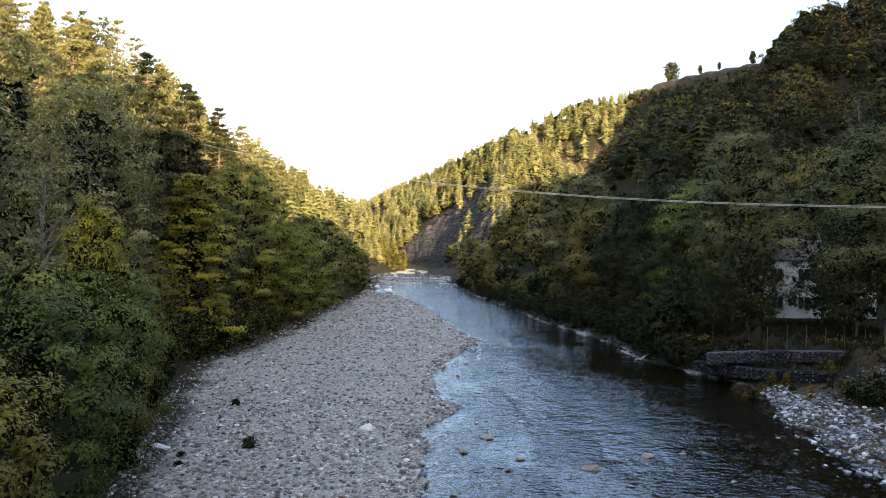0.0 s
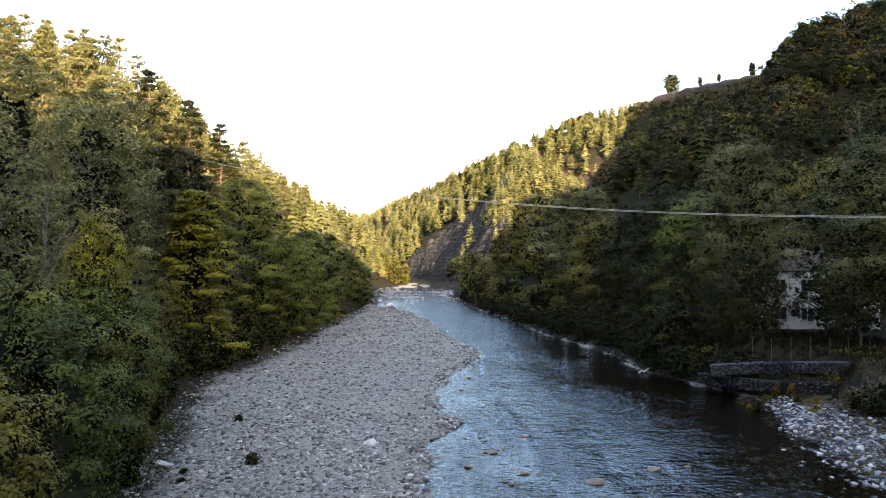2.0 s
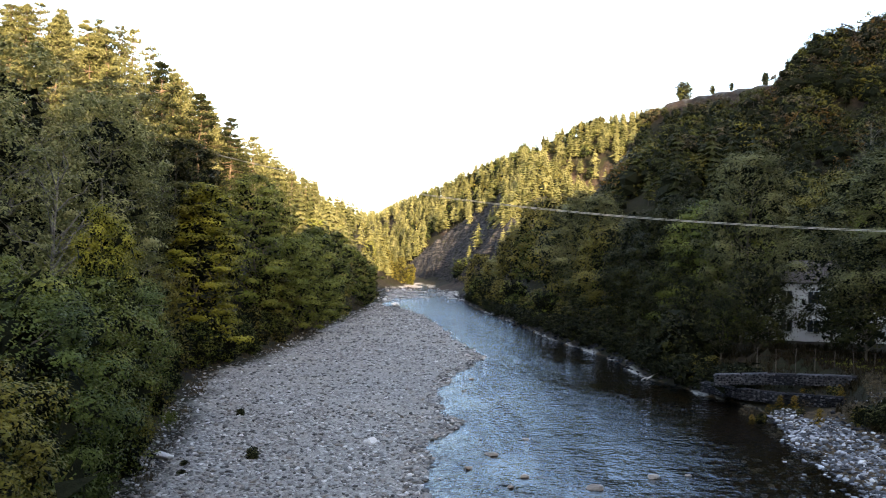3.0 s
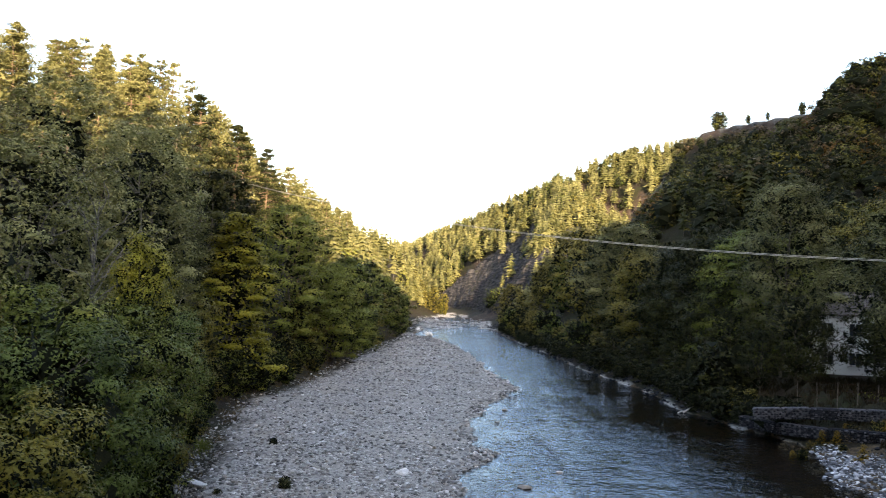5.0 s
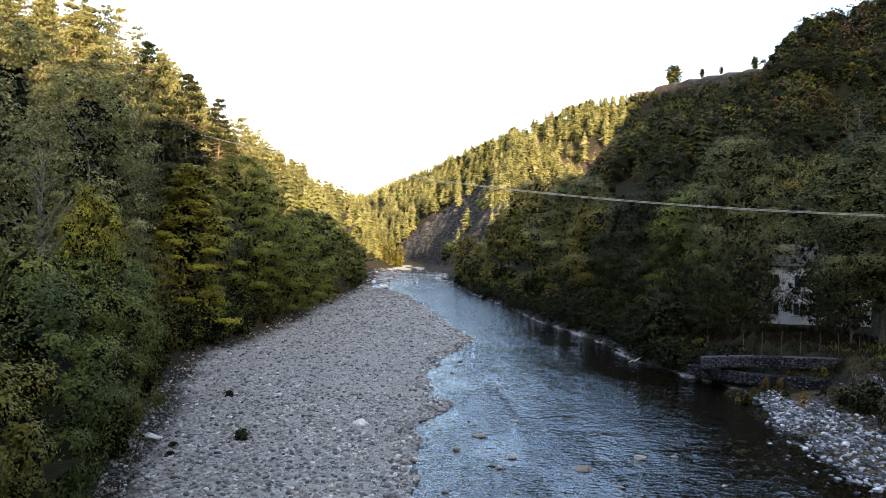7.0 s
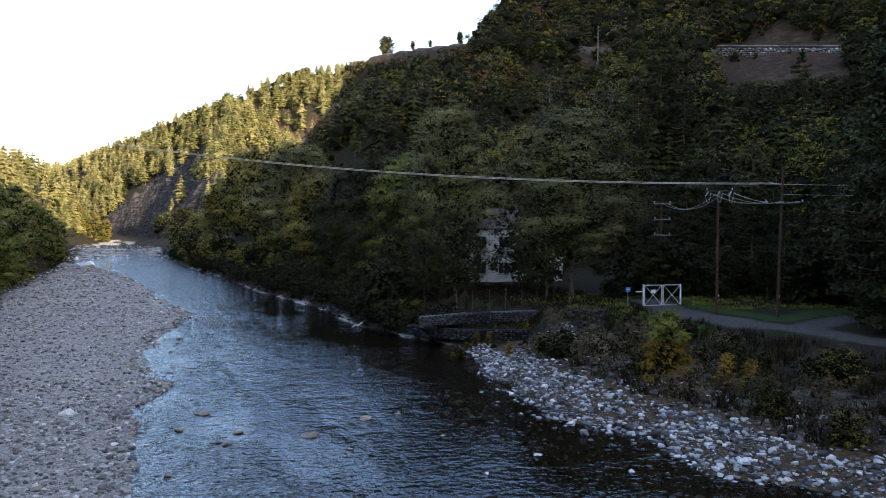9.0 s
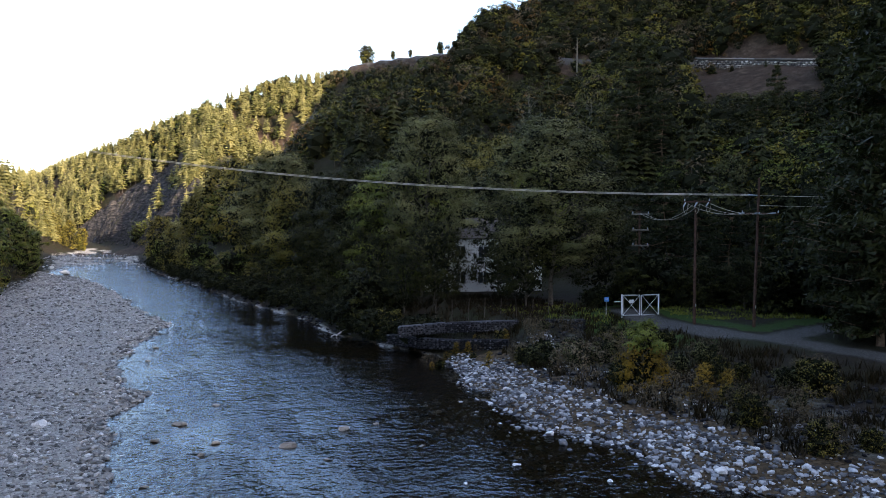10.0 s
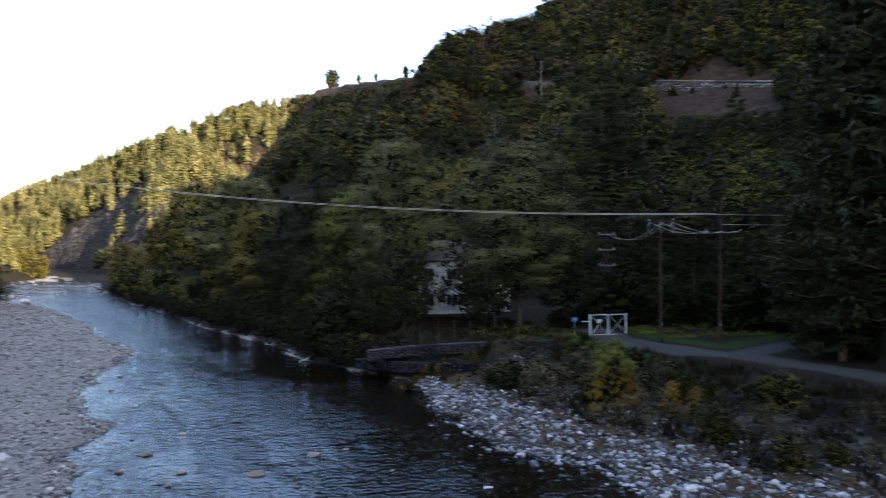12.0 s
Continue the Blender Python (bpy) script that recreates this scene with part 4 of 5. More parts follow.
# single trees that stand out on the shaded hillside: bearing, distance, height of the top above the eye in degrees
def stand(sp, bearing, d, up, wide=1.0, label=""):
    x, y = spot(bearing, d)
    sp.put(x, y, EYE + d * math.tan(radians(up)) - ground_at(x, y), wide=wide, label=label)


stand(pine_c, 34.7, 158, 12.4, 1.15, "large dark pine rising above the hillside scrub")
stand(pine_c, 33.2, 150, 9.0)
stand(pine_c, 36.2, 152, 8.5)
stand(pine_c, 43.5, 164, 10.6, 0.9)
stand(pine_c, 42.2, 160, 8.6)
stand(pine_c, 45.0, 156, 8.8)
stand(willow_s, 40.7, 140, 4.9, 0.9, "small pale grey-green tree above the lane")
stand(hazel_f, 44.0, 140, 4.6, 0.9)
stand(hazel_f, 37.0, 142, 4.4, 0.8)
stand(bare, 27.1, 170, 9.9, 1.2, "leafless grey tree on the shaded hillside")
stand(bare, 31.4, 158, 9.5, 1.3, "leafless grey tree on the shaded hillside")
stand(bare, 28.4, 172, 9.2, 1.2, "leafless grey tree on the shaded hillside")

# pines on the left slope
for k in range(120):
    y = 38 + 260 * (k / 120) ** 1.25 + random.uniform(-5, 5)
    x = float(np.interp(y, [p[1] for p in LEFT_CREST], [p[0] for p in LEFT_CREST])) + random.uniform(-12, 18)
    tall = under_line(x, y, random.uniform(13, 19)) * random.uniform(0.9, 1.0)
    if tall > 5:
        (random.choice((pine, pine_b, pine)) if y < 100 else pine_m).put(x, y, tall, wide=min(1.6, 13 / tall) if tall < 11 else 1.0)
for k in range(60):
    y = random.uniform(34, 170)
    x = float(np.interp(y, [p[1] for p in LEFT_CREST], [p[0] for p in LEFT_CREST])) + random.uniform(-14, 24)
    tall = under_line(x, y, random.uniform(9, 16))
    if tall > 5:
        pine_m.put(x, y, tall, wide=1.15)
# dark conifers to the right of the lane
# the stand runs on out of view, added there to block skylight
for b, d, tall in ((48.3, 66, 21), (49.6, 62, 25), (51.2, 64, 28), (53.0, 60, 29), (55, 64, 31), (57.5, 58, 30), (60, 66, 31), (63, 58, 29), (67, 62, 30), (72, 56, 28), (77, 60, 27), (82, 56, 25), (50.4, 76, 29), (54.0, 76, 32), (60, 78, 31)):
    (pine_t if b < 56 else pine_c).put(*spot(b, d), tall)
pine_c.put(*spot(-19.7, 112), under_line(*spot(-19.7, 112), 19.0))
pine_c.put(*spot(-17.6, 116), under_line(*spot(-17.6, 116), 17.0))
pine_c.put(*spot(-15.4, 140), under_line(*spot(-15.4, 140), 16.0))


# woods joined into one object
def forest(name, label, points, makers, seed):
    """Many small trees in one mesh: crowns and trunks; points are (x, y, height, maker)."""
    rng = np.random.default_rng(seed)
    groups = {}
    for x, y, tall, kind in points:
        groups.setdefault(kind, []).append((x, y, tall))
    for kind, rows in groups.items():
        trunk, crown, built, material = makers[kind]
        rows = np.array(rows)
        z = land(rows[:, 0], rows[:, 1]) - 0.3
        shade_of = rng.uniform(-0.45, 0.45, len(rows))
        for which, (v, f, mi, tone), mat in (("trunks", trunk, BARK), ("crowns", crown, LEAF[material])):
            vs, fs = [], []
            for k, (x, y, tall) in enumerate(rows):
                a, s = rng.uniform(0, 2 * math.pi), tall / built
                w = s * rng.uniform(0.85, 1.25)
                c, n = math.cos(a), math.sin(a)
                vs.append(np.stack([(v[:, 0] * c - v[:, 1] * n) * w + x, (v[:, 0] * n + v[:, 1] * c) * w + y, v[:, 2] * s + z[k]], 1))
                fs.append(f + k * len(v))
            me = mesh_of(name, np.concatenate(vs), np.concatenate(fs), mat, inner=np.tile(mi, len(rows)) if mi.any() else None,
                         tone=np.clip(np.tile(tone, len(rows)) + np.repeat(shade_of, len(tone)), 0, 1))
            tagged(new(name + "_" + which, me), label, "woods", kind="stuff")


def arrays(meshes):
    out = []
    for me in meshes:
        v = np.zeros(len(me.vertices) * 3, np.float32)
        me.vertices.foreach_get("co", v)
        f = np.zeros(len(me.loops), np.int32)
        me.loops.foreach_get("vertex_index", f)
        mi = np.zeros(len(me.polygons), np.int32)
        me.polygons.foreach_get("material_index", mi)
        tone = np.full(len(me.polygons), 0.5, np.float32)
        if "tone" in me.attributes:
            me.attributes["tone"].data.foreach_get("value", tone)
        out.append((v.reshape(-1, 3), f.reshape(len(me.polygons), -1), mi, tone))
    return out


def low_tree(seed, kind, material):
    if kind == "pine":
        return (*arrays((small_trunk(14), bough_pine(seed, 14, 7.6 if material == "pine" else 6.6, material))), 14, material)
    m = broadleaf_meshes(seed, 8, 7.0, "round", 17, 420, 0.28, 0.05, 0.62, material=material, limbs=1, core=0)
    (lv, lf, _, tone), = arrays(m[1:])
    rng = np.random.default_rng(seed + 100)
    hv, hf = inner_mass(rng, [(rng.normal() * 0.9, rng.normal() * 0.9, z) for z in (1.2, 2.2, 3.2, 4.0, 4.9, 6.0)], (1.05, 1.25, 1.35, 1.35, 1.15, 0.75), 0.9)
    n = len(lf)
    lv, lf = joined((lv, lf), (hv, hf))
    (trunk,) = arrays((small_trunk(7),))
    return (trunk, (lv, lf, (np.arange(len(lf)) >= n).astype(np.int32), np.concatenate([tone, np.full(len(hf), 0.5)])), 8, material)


def bough_pine(seed, height, width, material):
    """A far pine: tiers of drooping ragged boughs and loose tufts."""
    rng = np.random.default_rng(seed)
    verts, faces, tones, c, nm = [], [], [], [], []
    tiers = 9
    for k in range(tiers):
        u = k / (tiers - 1)
        reach = width * 0.5 * (min(1.0, 0.7 + 1.6 * u) * (1 - u) ** 0.75) + 0.22
        z = height * (0.20 + 0.74 * u)
        off = rng.normal(size=2) * 0.12 * reach
        start, n = len(verts), 2 * (5 + int(4 * (1 - u)))
        verts.append((off[0] * 0.3, off[1] * 0.3, z + 0.42 * reach + 0.35))
        turn = rng.uniform(0, 6.28)
        for m in range(n):
            a = turn + 2 * math.pi * m / n + rng.normal() * 0.10
            tip = m % 2 == 0
            r = reach * (rng.uniform(0.72, 1.12) if tip else rng.uniform(0.38, 0.60))
            verts.append((off[0] + math.cos(a) * r, off[1] + math.sin(a) * r, z + (rng.normal() * 0.22 - (0.10 if tip else -0.12) * reach)))
        each = rng.uniform(0.15, 0.75, n)
        for m in range(n):
            faces.append((start, start + 1 + m, start + 1 + (m + 1) % n))
            tones.append(each[(m + 1) // 2 * 2 % n])
        for m in range(int(4 + 8 * (1 - u))):
            a = rng.uniform(0, 2 * math.pi)
            r = reach * rng.uniform(0.45, 1.0)
            c.append((math.cos(a) * r, math.sin(a) * r, z + 0.18 * (reach - r) + rng.normal() * 0.2))
            nm.append((math.cos(a) * 0.7 + rng.normal() * 0.4, math.sin(a) * 0.7 + rng.normal() * 0.4, 0.8))
    lv, lf = leaf_quads(rng, np.array(c), np.array(nm), 0.42, 0.5)
    lv, lf = joined((np.array(verts), np.array(faces)), (lv, lf))
    return mesh_of("crown", lv, lf, LEAF[material], tone=np.concatenate([tones, rng.uniform(0.3, 0.9, len(c))]))


def small_trunk(h):
    v, f = tubes([[(0, 0, -0.5, 0.16), (0.05, 0, h * 0.5, 0.11), (0, 0.05, h * 0.95, 0.03)]], 4)
    return mesh_of("trunk", v, f, BARK)


MAKERS = {}
for k, (kind, material) in enumerate((("pine", "pine"), ("pine", "dark_pine"), ("broad", "moss"), ("broad", "deep"), ("broad", "olive"), ("broad", "turning"), ("broad", "rust"), ("broad", "twig"), ("broad", "fresh"), ("broad", "green"))):
    MAKERS[material if kind == "broad" else kind + "_" + material] = low_tree(40 + k, kind, material)


def scatter(rng, n, xs, ys, keep):
    out = []
    while len(out) < n:
        x, y = rng.uniform(*xs, 400), rng.uniform(*ys, 400)
        z = land(x, y)
        ok = keep(x, y, z)
        out += list(zip(x[ok], y[ok]))
    return out[:n]


rng = np.random.default_rng(5)
road_far = lambda x, y: along(x, y, HILL_ROAD)[0]
near_hill = scatter(rng, 1500, (20, 215), (40, 245), lambda x, y, z: (z > 5) & (y < 236 - 0.05 * x) & (x < 1.4 * y + 12) & (road_far(x, y) > 5.5 + 2.5 * value_noise(x, y, 9, 31)) & ((along(x, y, [(124, 166, 0), (131, 147, 0), (139, 124, 0)])[0] > 4.5) | (z > 51)) & (x > table(y, RIGHT_WATER) + 14) & (value_noise(x, y, 14, 32) > -0.62)
                    & ((x - 62) > (55 - y) * 0.2))
near_hill += scatter(rng, 1000, (70, 215), (110, 240), lambda x, y, z: (z > 48) & (y < 236 - 0.05 * x) & (x < 1.35 * y) & (road_far(x, y) > 4.8 + 1.5 * value_noise(x, y, 9, 31)))
near_hill += scatter(rng, 300, (70, 128), (160, 228), lambda x, y, z: (z > 48) & (y < 236 - 0.05 * x) & (road_far(x, y) > 5.0 + 1.2 * value_noise(x, y, 6, 31)))
near_hill += scatter(rng, 250, (28, 84), (165, 236), lambda x, y, z: (z > 4) & (y < 236 - 0.05 * x) & (x > table(y, RIGHT_WATER) + 10) & (road_far(x, y) > 4.5))
dusk = scatter(rng, 330, (75, 170), (60, 140), lambda x, y, z: (z > 8) & (z < 44) & (x > (0.84 + 0.13 * value_noise(x, y, 12, 35)) * y) & (x < 1.4 * y) & (road_far(x, y) > 6))
open_strip = scatter(rng, 90, (70, 150), (70, 135), lambda x, y, z: (z > 13) & (z < 27) & (x > 0.80 * y) & (x < 1.12 * y))
scree_scrub = scatter(rng, 110, (108, 150), (110, 178), lambda x, y, z: (z > 26) & (road_far(x, y) > 5.5))
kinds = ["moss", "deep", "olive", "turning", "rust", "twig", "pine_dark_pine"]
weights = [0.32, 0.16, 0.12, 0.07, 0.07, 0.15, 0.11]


# low slope gets more dark-leaved kinds, standing in for its shade
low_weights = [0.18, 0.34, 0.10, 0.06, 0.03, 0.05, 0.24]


def grown(points, pick, seed):
    """Rows for forest(): pick gives a kind of tree and its height; none stands above the woods' line."""
    rng2 = np.random.default_rng(seed)
    p = np.array(points)
    ground = land(p[:, 0], p[:, 1])
    room = room_under_line(p[:, 0], p[:, 1])
    far = np.hypot(p[:, 0], p[:, 1])
    # growth below the road wall stays low
    low = (p[:, 0] > 0.79 * p[:, 1]) & (p[:, 0] < 1.05 * p[:, 1]) & (far < 200) & (ground < 46)
    room = np.where(low, np.minimum(room, 9.6 + 0.165 * far - ground), room)
    out = []
    for (x, y), z, r in zip(points, ground, room):
        k, tall = pick(rng2, z)
        if r > 0.25 * tall:
            out.append((x, y, min(tall, r * rng2.uniform(0.9, 1.0)), k))
    return out


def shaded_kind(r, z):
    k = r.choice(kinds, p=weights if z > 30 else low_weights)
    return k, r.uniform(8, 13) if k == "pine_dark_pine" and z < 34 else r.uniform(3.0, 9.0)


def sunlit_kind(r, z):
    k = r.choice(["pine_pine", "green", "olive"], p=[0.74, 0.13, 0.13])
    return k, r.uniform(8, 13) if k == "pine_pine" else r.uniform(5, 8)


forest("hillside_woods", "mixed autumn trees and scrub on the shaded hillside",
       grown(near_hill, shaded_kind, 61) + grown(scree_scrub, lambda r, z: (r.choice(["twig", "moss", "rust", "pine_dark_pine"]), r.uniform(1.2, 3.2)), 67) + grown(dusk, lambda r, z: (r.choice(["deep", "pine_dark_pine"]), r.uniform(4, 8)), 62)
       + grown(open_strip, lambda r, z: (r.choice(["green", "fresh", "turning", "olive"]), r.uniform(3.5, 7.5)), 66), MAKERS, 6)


def on_cliff(x, y, z):
    """The bare rock of the river bend, below the wood's lower edge."""
    return (x < 0.062 * y) & (y > 290) & (y < 500) & (z < 27 + 0.75 * x + 5 * value_noise(x, y, 9, 34)) & (value_noise(x, y, 6, 36) < 0.72)


far_hill = scatter(rng, 2500, (-60, 130), (238, 520), lambda x, y, z: (z > 2.5) & (x > table(y, RIGHT_WATER) + 6) & (value_noise(x, y, 10, 33) > -0.92) & (z < 140) & ~on_cliff(x, y, z))
forest("far_woods", "pine and broadleaf woods on the far sunlit hill", grown(far_hill, sunlit_kind, 63), MAKERS, 7)
bend = scatter(rng, 820, (-120, 30), (460, 640), lambda x, y, z: (z > 8) & (x > table(y, RIGHT_WATER) + 8))
forest("bend_woods", "distant woods behind the river's bend", grown(bend, lambda r, z: ("pine_pine", r.uniform(9, 12)), 64), MAKERS, 9)
left_far = scatter(rng, 760, (-120, -20), (165, 400), lambda x, y, z: (z > 2.5) & (x < table(y, LEFT_BRUSH) - 3))
forest("left_woods", "sunlit pine woods along the slope", grown(left_far, sunlit_kind, 65), MAKERS, 8)


# ---------------------------------------------------------------- stones
def ico(sub, seed, flat=0.62, rough=0.16, facets=5):
    """A worn stone about one metre across."""
    rng = np.random.default_rng(seed)
    bm = bmesh.new()
    bmesh.ops.create_icosphere(bm, subdivisions=sub, radius=0.5)
    shape = np.array([1.0, rng.uniform(0.62, 0.9), flat * rng.uniform(0.75, 1.2)])
    cuts = [(rng.normal(size=3), rng.uniform(0.24, 0.38) if sub < 2 else rng.uniform(0.20, 0.40)) for _ in range(facets)]
    for v in bm.verts:
        p = np.array(v.co)
        for nrm, lim in cuts:
            nrm = nrm / np.linalg.norm(nrm)
            over = p @ nrm - lim
            if over > 0:
                p = p - nrm * over * (0.85 if sub < 2 else 0.97)
        p = p * (1 + rough * rng.normal() * (0.35 if sub > 1 else 0.8)) * shape
        v.co = p
    bm.verts.index_update()
    verts = np.array([v.co[:] for v in bm.verts])
    faces = np.array([[v.index for v in f.verts] for f in bm.faces])
    bm.free()
    return verts, faces


PEBBLES = [ico(1, 300 + k, 0.52) for k in range(7)]
CHIPS = []
for k in range(6):
    q = np.random.default_rng(340 + k)
    CHIPS.append((np.array([(0.5, 0, 0), (0, 0.38, 0), (-0.5, 0, 0), (0, -0.38, 0), (0, 0, 0.28), (0, 0, -0.28)]) * (1 + 0.25 * q.normal(size=(6, 1))) + 0.06 * q.normal(size=(6, 3)),
                  np.array([(0, 1, 4), (1, 2, 4), (2, 3, 4), (3, 0, 4), (1, 0, 5), (2, 1, 5), (3, 2, 5), (0, 3, 5)])))
BOULDERS = [ico(2, 320 + k, 0.46, 0.03, 14) for k in range(8)]


def stone_field(name, label, rows, material, seed, singles=0, near=0.0):
    """Many stones in one mesh: rows of x, y, size. The first so many that lie farther than near are pieces of their own."""
    rng = np.random.default_rng(seed)
    rows = np.asarray(rows)
    rows = rows[np.argsort(rows[:, 1])]
    z = land(rows[:, 0], rows[:, 1])
    own = np.zeros(len(rows), bool)
    own[np.nonzero((rows[:, 1] > near) & (rows[:, 2] > 0.2) & (z > -0.1))[0][:singles]] = True
    shapes = [mesh_of("stone", v, f, material) for v, f in PEBBLES] if singles else []
    vs, fs, n, apart = [], [], 0, []
    for (x, y, s), h, alone in zip(rows, z, own):
        k = rng.integers(len(PEBBLES))
        v, f = PEBBLES[k] if s > 0.006 * y - 0.02 else CHIPS[rng.integers(len(CHIPS))]
        a = rng.uniform(0, 2 * math.pi)
        tilt = rng.normal() * 0.2
        if alone:
            apart.append((k, pose(x, y, h + 0.12 * s, 0, math.degrees(tilt), math.degrees(a)) @ Matrix.Scale(s, 4)))
            continue
        c, q = math.cos(a) * s, math.sin(a) * s
        vs.append(np.stack([v[:, 0] * c - v[:, 1] * q + x, v[:, 0] * q + v[:, 1] * c + y, v[:, 2] * s + v[:, 0] * tilt * s + h + 0.12 * s], 1))
        fs.append(f + n)
        n += len(v)
    me = mesh_of(name, np.concatenate(vs), np.concatenate(fs), material)
    ob = tagged(new(name, me), label, "stones", kind="stuff")
    for k, m in apart:
        part("stone", shapes[k], ob).matrix_basis = m
    return ob


def field(rng, n, ys, left, right, smin, smax, power=2.2):
    y = rng.uniform(*ys, n)
    a, b = left(y), right(y)
    x = a + (b - a) * rng.random(n)
    return np.stack([x, y, smin + (smax - smin) * rng.random(n) ** power], 1)


rs = np.random.default_rng(77)
lw, lb, rw = (lambda y: table(y, LEFT_WATER)), (lambda y: table(y, LEFT_BRUSH)), (lambda y: table(y, RIGHT_WATER))
stone_field("gravel_bar_stones", "grey river stones and cobbles on the gravel bar", np.concatenate([
    field(rs, 12500, (30, 56), lambda y: lb(y) - 0.5, lambda y: lw(y) + 0.5, 0.07, 0.38, 4.2),
    field(rs, 8500, (56, 100), lambda y: lb(y) - 0.5, lambda y: lw(y) + 0.5, 0.11, 0.44, 4.0),
    field(rs, 4500, (100, 195), lambda y: lb(y) - 0.5, lambda y: lw(y) + 0.4, 0.22, 0.6, 3.2),
    field(rs, 700, (30, 100), lambda y: lw(y) - 1.0, lambda y: lw(y) + 0.9, 0.25, 0.6)]), STONES, 1, 300, 33)
stone_field("shore_stones", "pale wet stones along the shore", np.concatenate([
    field(rs, 5200, (20, 56), lambda y: rw(y) - 0.8, lambda y: rw(y) + 3.8, 0.11, 0.50, 3.4),
    field(rs, 1300, (20, 56), lambda y: rw(y) + 3.0, lambda y: rw(y) + 8.5, 0.12, 0.46, 3.0),
    field(rs, 620, (24, 47), lambda y: rw(y) - 6.5, lambda y: rw(y) - 0.3, 0.16, 0.55, 2.6),
    field(rs, 520, (50, 60), lambda y: rw(y) - 0.5, lambda y: rw(y) + 2.4, 0.14, 0.45)]), STONES_PALE, 2, 300, 24)
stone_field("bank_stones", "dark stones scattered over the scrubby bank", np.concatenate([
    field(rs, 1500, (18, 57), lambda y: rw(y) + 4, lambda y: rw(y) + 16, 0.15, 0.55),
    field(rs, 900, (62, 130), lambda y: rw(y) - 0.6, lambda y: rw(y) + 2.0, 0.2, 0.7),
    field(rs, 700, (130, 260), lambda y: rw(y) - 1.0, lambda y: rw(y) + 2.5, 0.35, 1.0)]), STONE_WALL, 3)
stone_field("upstream_stones", "stones of the shallow upstream bend", field(rs, 1100, (205, 330), lambda y: lw(y) - 4, lambda y: rw(y), 0.4, 1.2), STONES, 4)


def boulder(x, y, size, material, label, k, sink=0.18, group="single stones", z=None, flat=1.0):
    v, f = BOULDERS[k % len(BOULDERS)]
    me = mesh_of("stone", v * size, f, material)
    ob = new("stone", me)
    z = max(ground_at(x, y), -0.05) if z is None else z
    ob.matrix_basis = pose(x, y, z + (0.31 - sink) * size * flat, random.uniform(-7, 7), random.uniform(-7, 7), random.uniform(0, 360)) @ Matrix.Diagonal((1, 1, flat, 1))
    return tagged(ob, label, "stone", group)


RIVER_STONES = [(7.1, 38.7, 1.26), (4.7, 49.0, 0.75), (1.1, 42.0, 0.82), (3.0, 38.5, 0.65), (0.5, 34.6, 0.63), (2.4, 44.9, 1.06), (2.0, 48.8, 0.48), (10.4, 41.0, 0.88), (12.3, 41.6, 0.54), (2.1, 74.2, 0.83), (1.3, 67.2, 0.75), (3.8, 40.4, 0.74), (0.6, 53.3, 0.82), (-0.3, 54.1, 0.98), (13.1, 36.5, 0.54), (8.3, 35.8, 0.56)]
BAR_STONES = [(-4.3, 46.1, 1.03), (-5.6, 44.5, 0.56), (-10.3, 53.3, 0.61), (-15.9, 56.9, 0.66), (-4.2, 33.5, 0.61), (-13.8, 39.7, 1.23), (-1.9, 35.0, 0.44), (-6.2, 50.2, 0.49), (-9.9, 41.7, 0.36), (-8.2, 91.6, 0.58), (-4.7, 85.1, 0.48), (-7.4, 79.1, 0.55), (-5.6, 37.2, 0.37), (-11.6, 45.6, 0.39), (-3.0, 53.7, 0.53), (-7.2, 39.2, 0.45), (-12.9, 59.4, 0.42), (-7.2, 109.5, 0.76), (-8.1, 71.0, 0.45), (-1.9, 60.9, 0.51)]
FAR_ROCKS = [(-13.0, 193.7, 3.2), (-21.2, 271.2, 3.2), (-17.1, 292.5, 2.4), (-17.5, 216.2, 2.1)]
SHORE_STONES = [(25.8, 37.6, 0.83), (30.3, 33.2, 0.63), (23.0, 27.2, 0.89), (28.1, 27.8, 0.83), (30.2, 35.8, 0.46), (27.9, 35.8, 0.38), (23.1, 35.7, 0.36), (19.8, 36.1, 0.86), (30.2, 52.0, 0.34), (19.6, 34.4, 0.94), (15.9, 32.0, 0.55), (21.0, 40.4, 0.51), (18.6, 45.0, 0.34), (18.5, 42.3, 0.32), (19.6, 42.4, 0.33), (24.9, 34.7, 0.54), (18.6, 28.7, 0.43), (12.8, 30.4, 0.37), (12.4, 41.9, 0.43), (30.6, 34.4, 0.77), (30.7, 28.8, 0.47), (27.6, 24.6, 0.52), (21.9, 43.2, 0.67), (23.8, 29.7, 0.48), (22.2, 29.1, 0.41), (28.9, 30.5, 0.47)]
for k, (x, y, s) in enumerate(RIVER_STONES):
    boulder(x, y, max(s, 0.45), STONE_TAN, "tan boulder standing out of the river" if s > 1 else "tan stone just above the water", k, 0.20, "stones in the river", z=-0.04, flat=0.75)
for k, (x, y, s) in enumerate(BAR_STONES):
    boulder(x, y, s * 1.05, STONE_WHITE if k % 5 < 4 else STONE_TAN, "white stone lying on the gravel bar" if k % 5 < 4 else "pale tan slab on the gravel bar", k)
for k, (x, y, s) in enumerate(FAR_ROCKS):
    boulder(x, y, s, STONE_WHITE, "large pale rock at the upstream rapids", k, 0.1)
for k, (x, y, s) in enumerate(SHORE_STONES):
    boulder(x, y, s, STONE_WHITE if k % 3 else STONES_PALE, "whitish stone at the river's edge", k, 0.14, "stones along the shore")


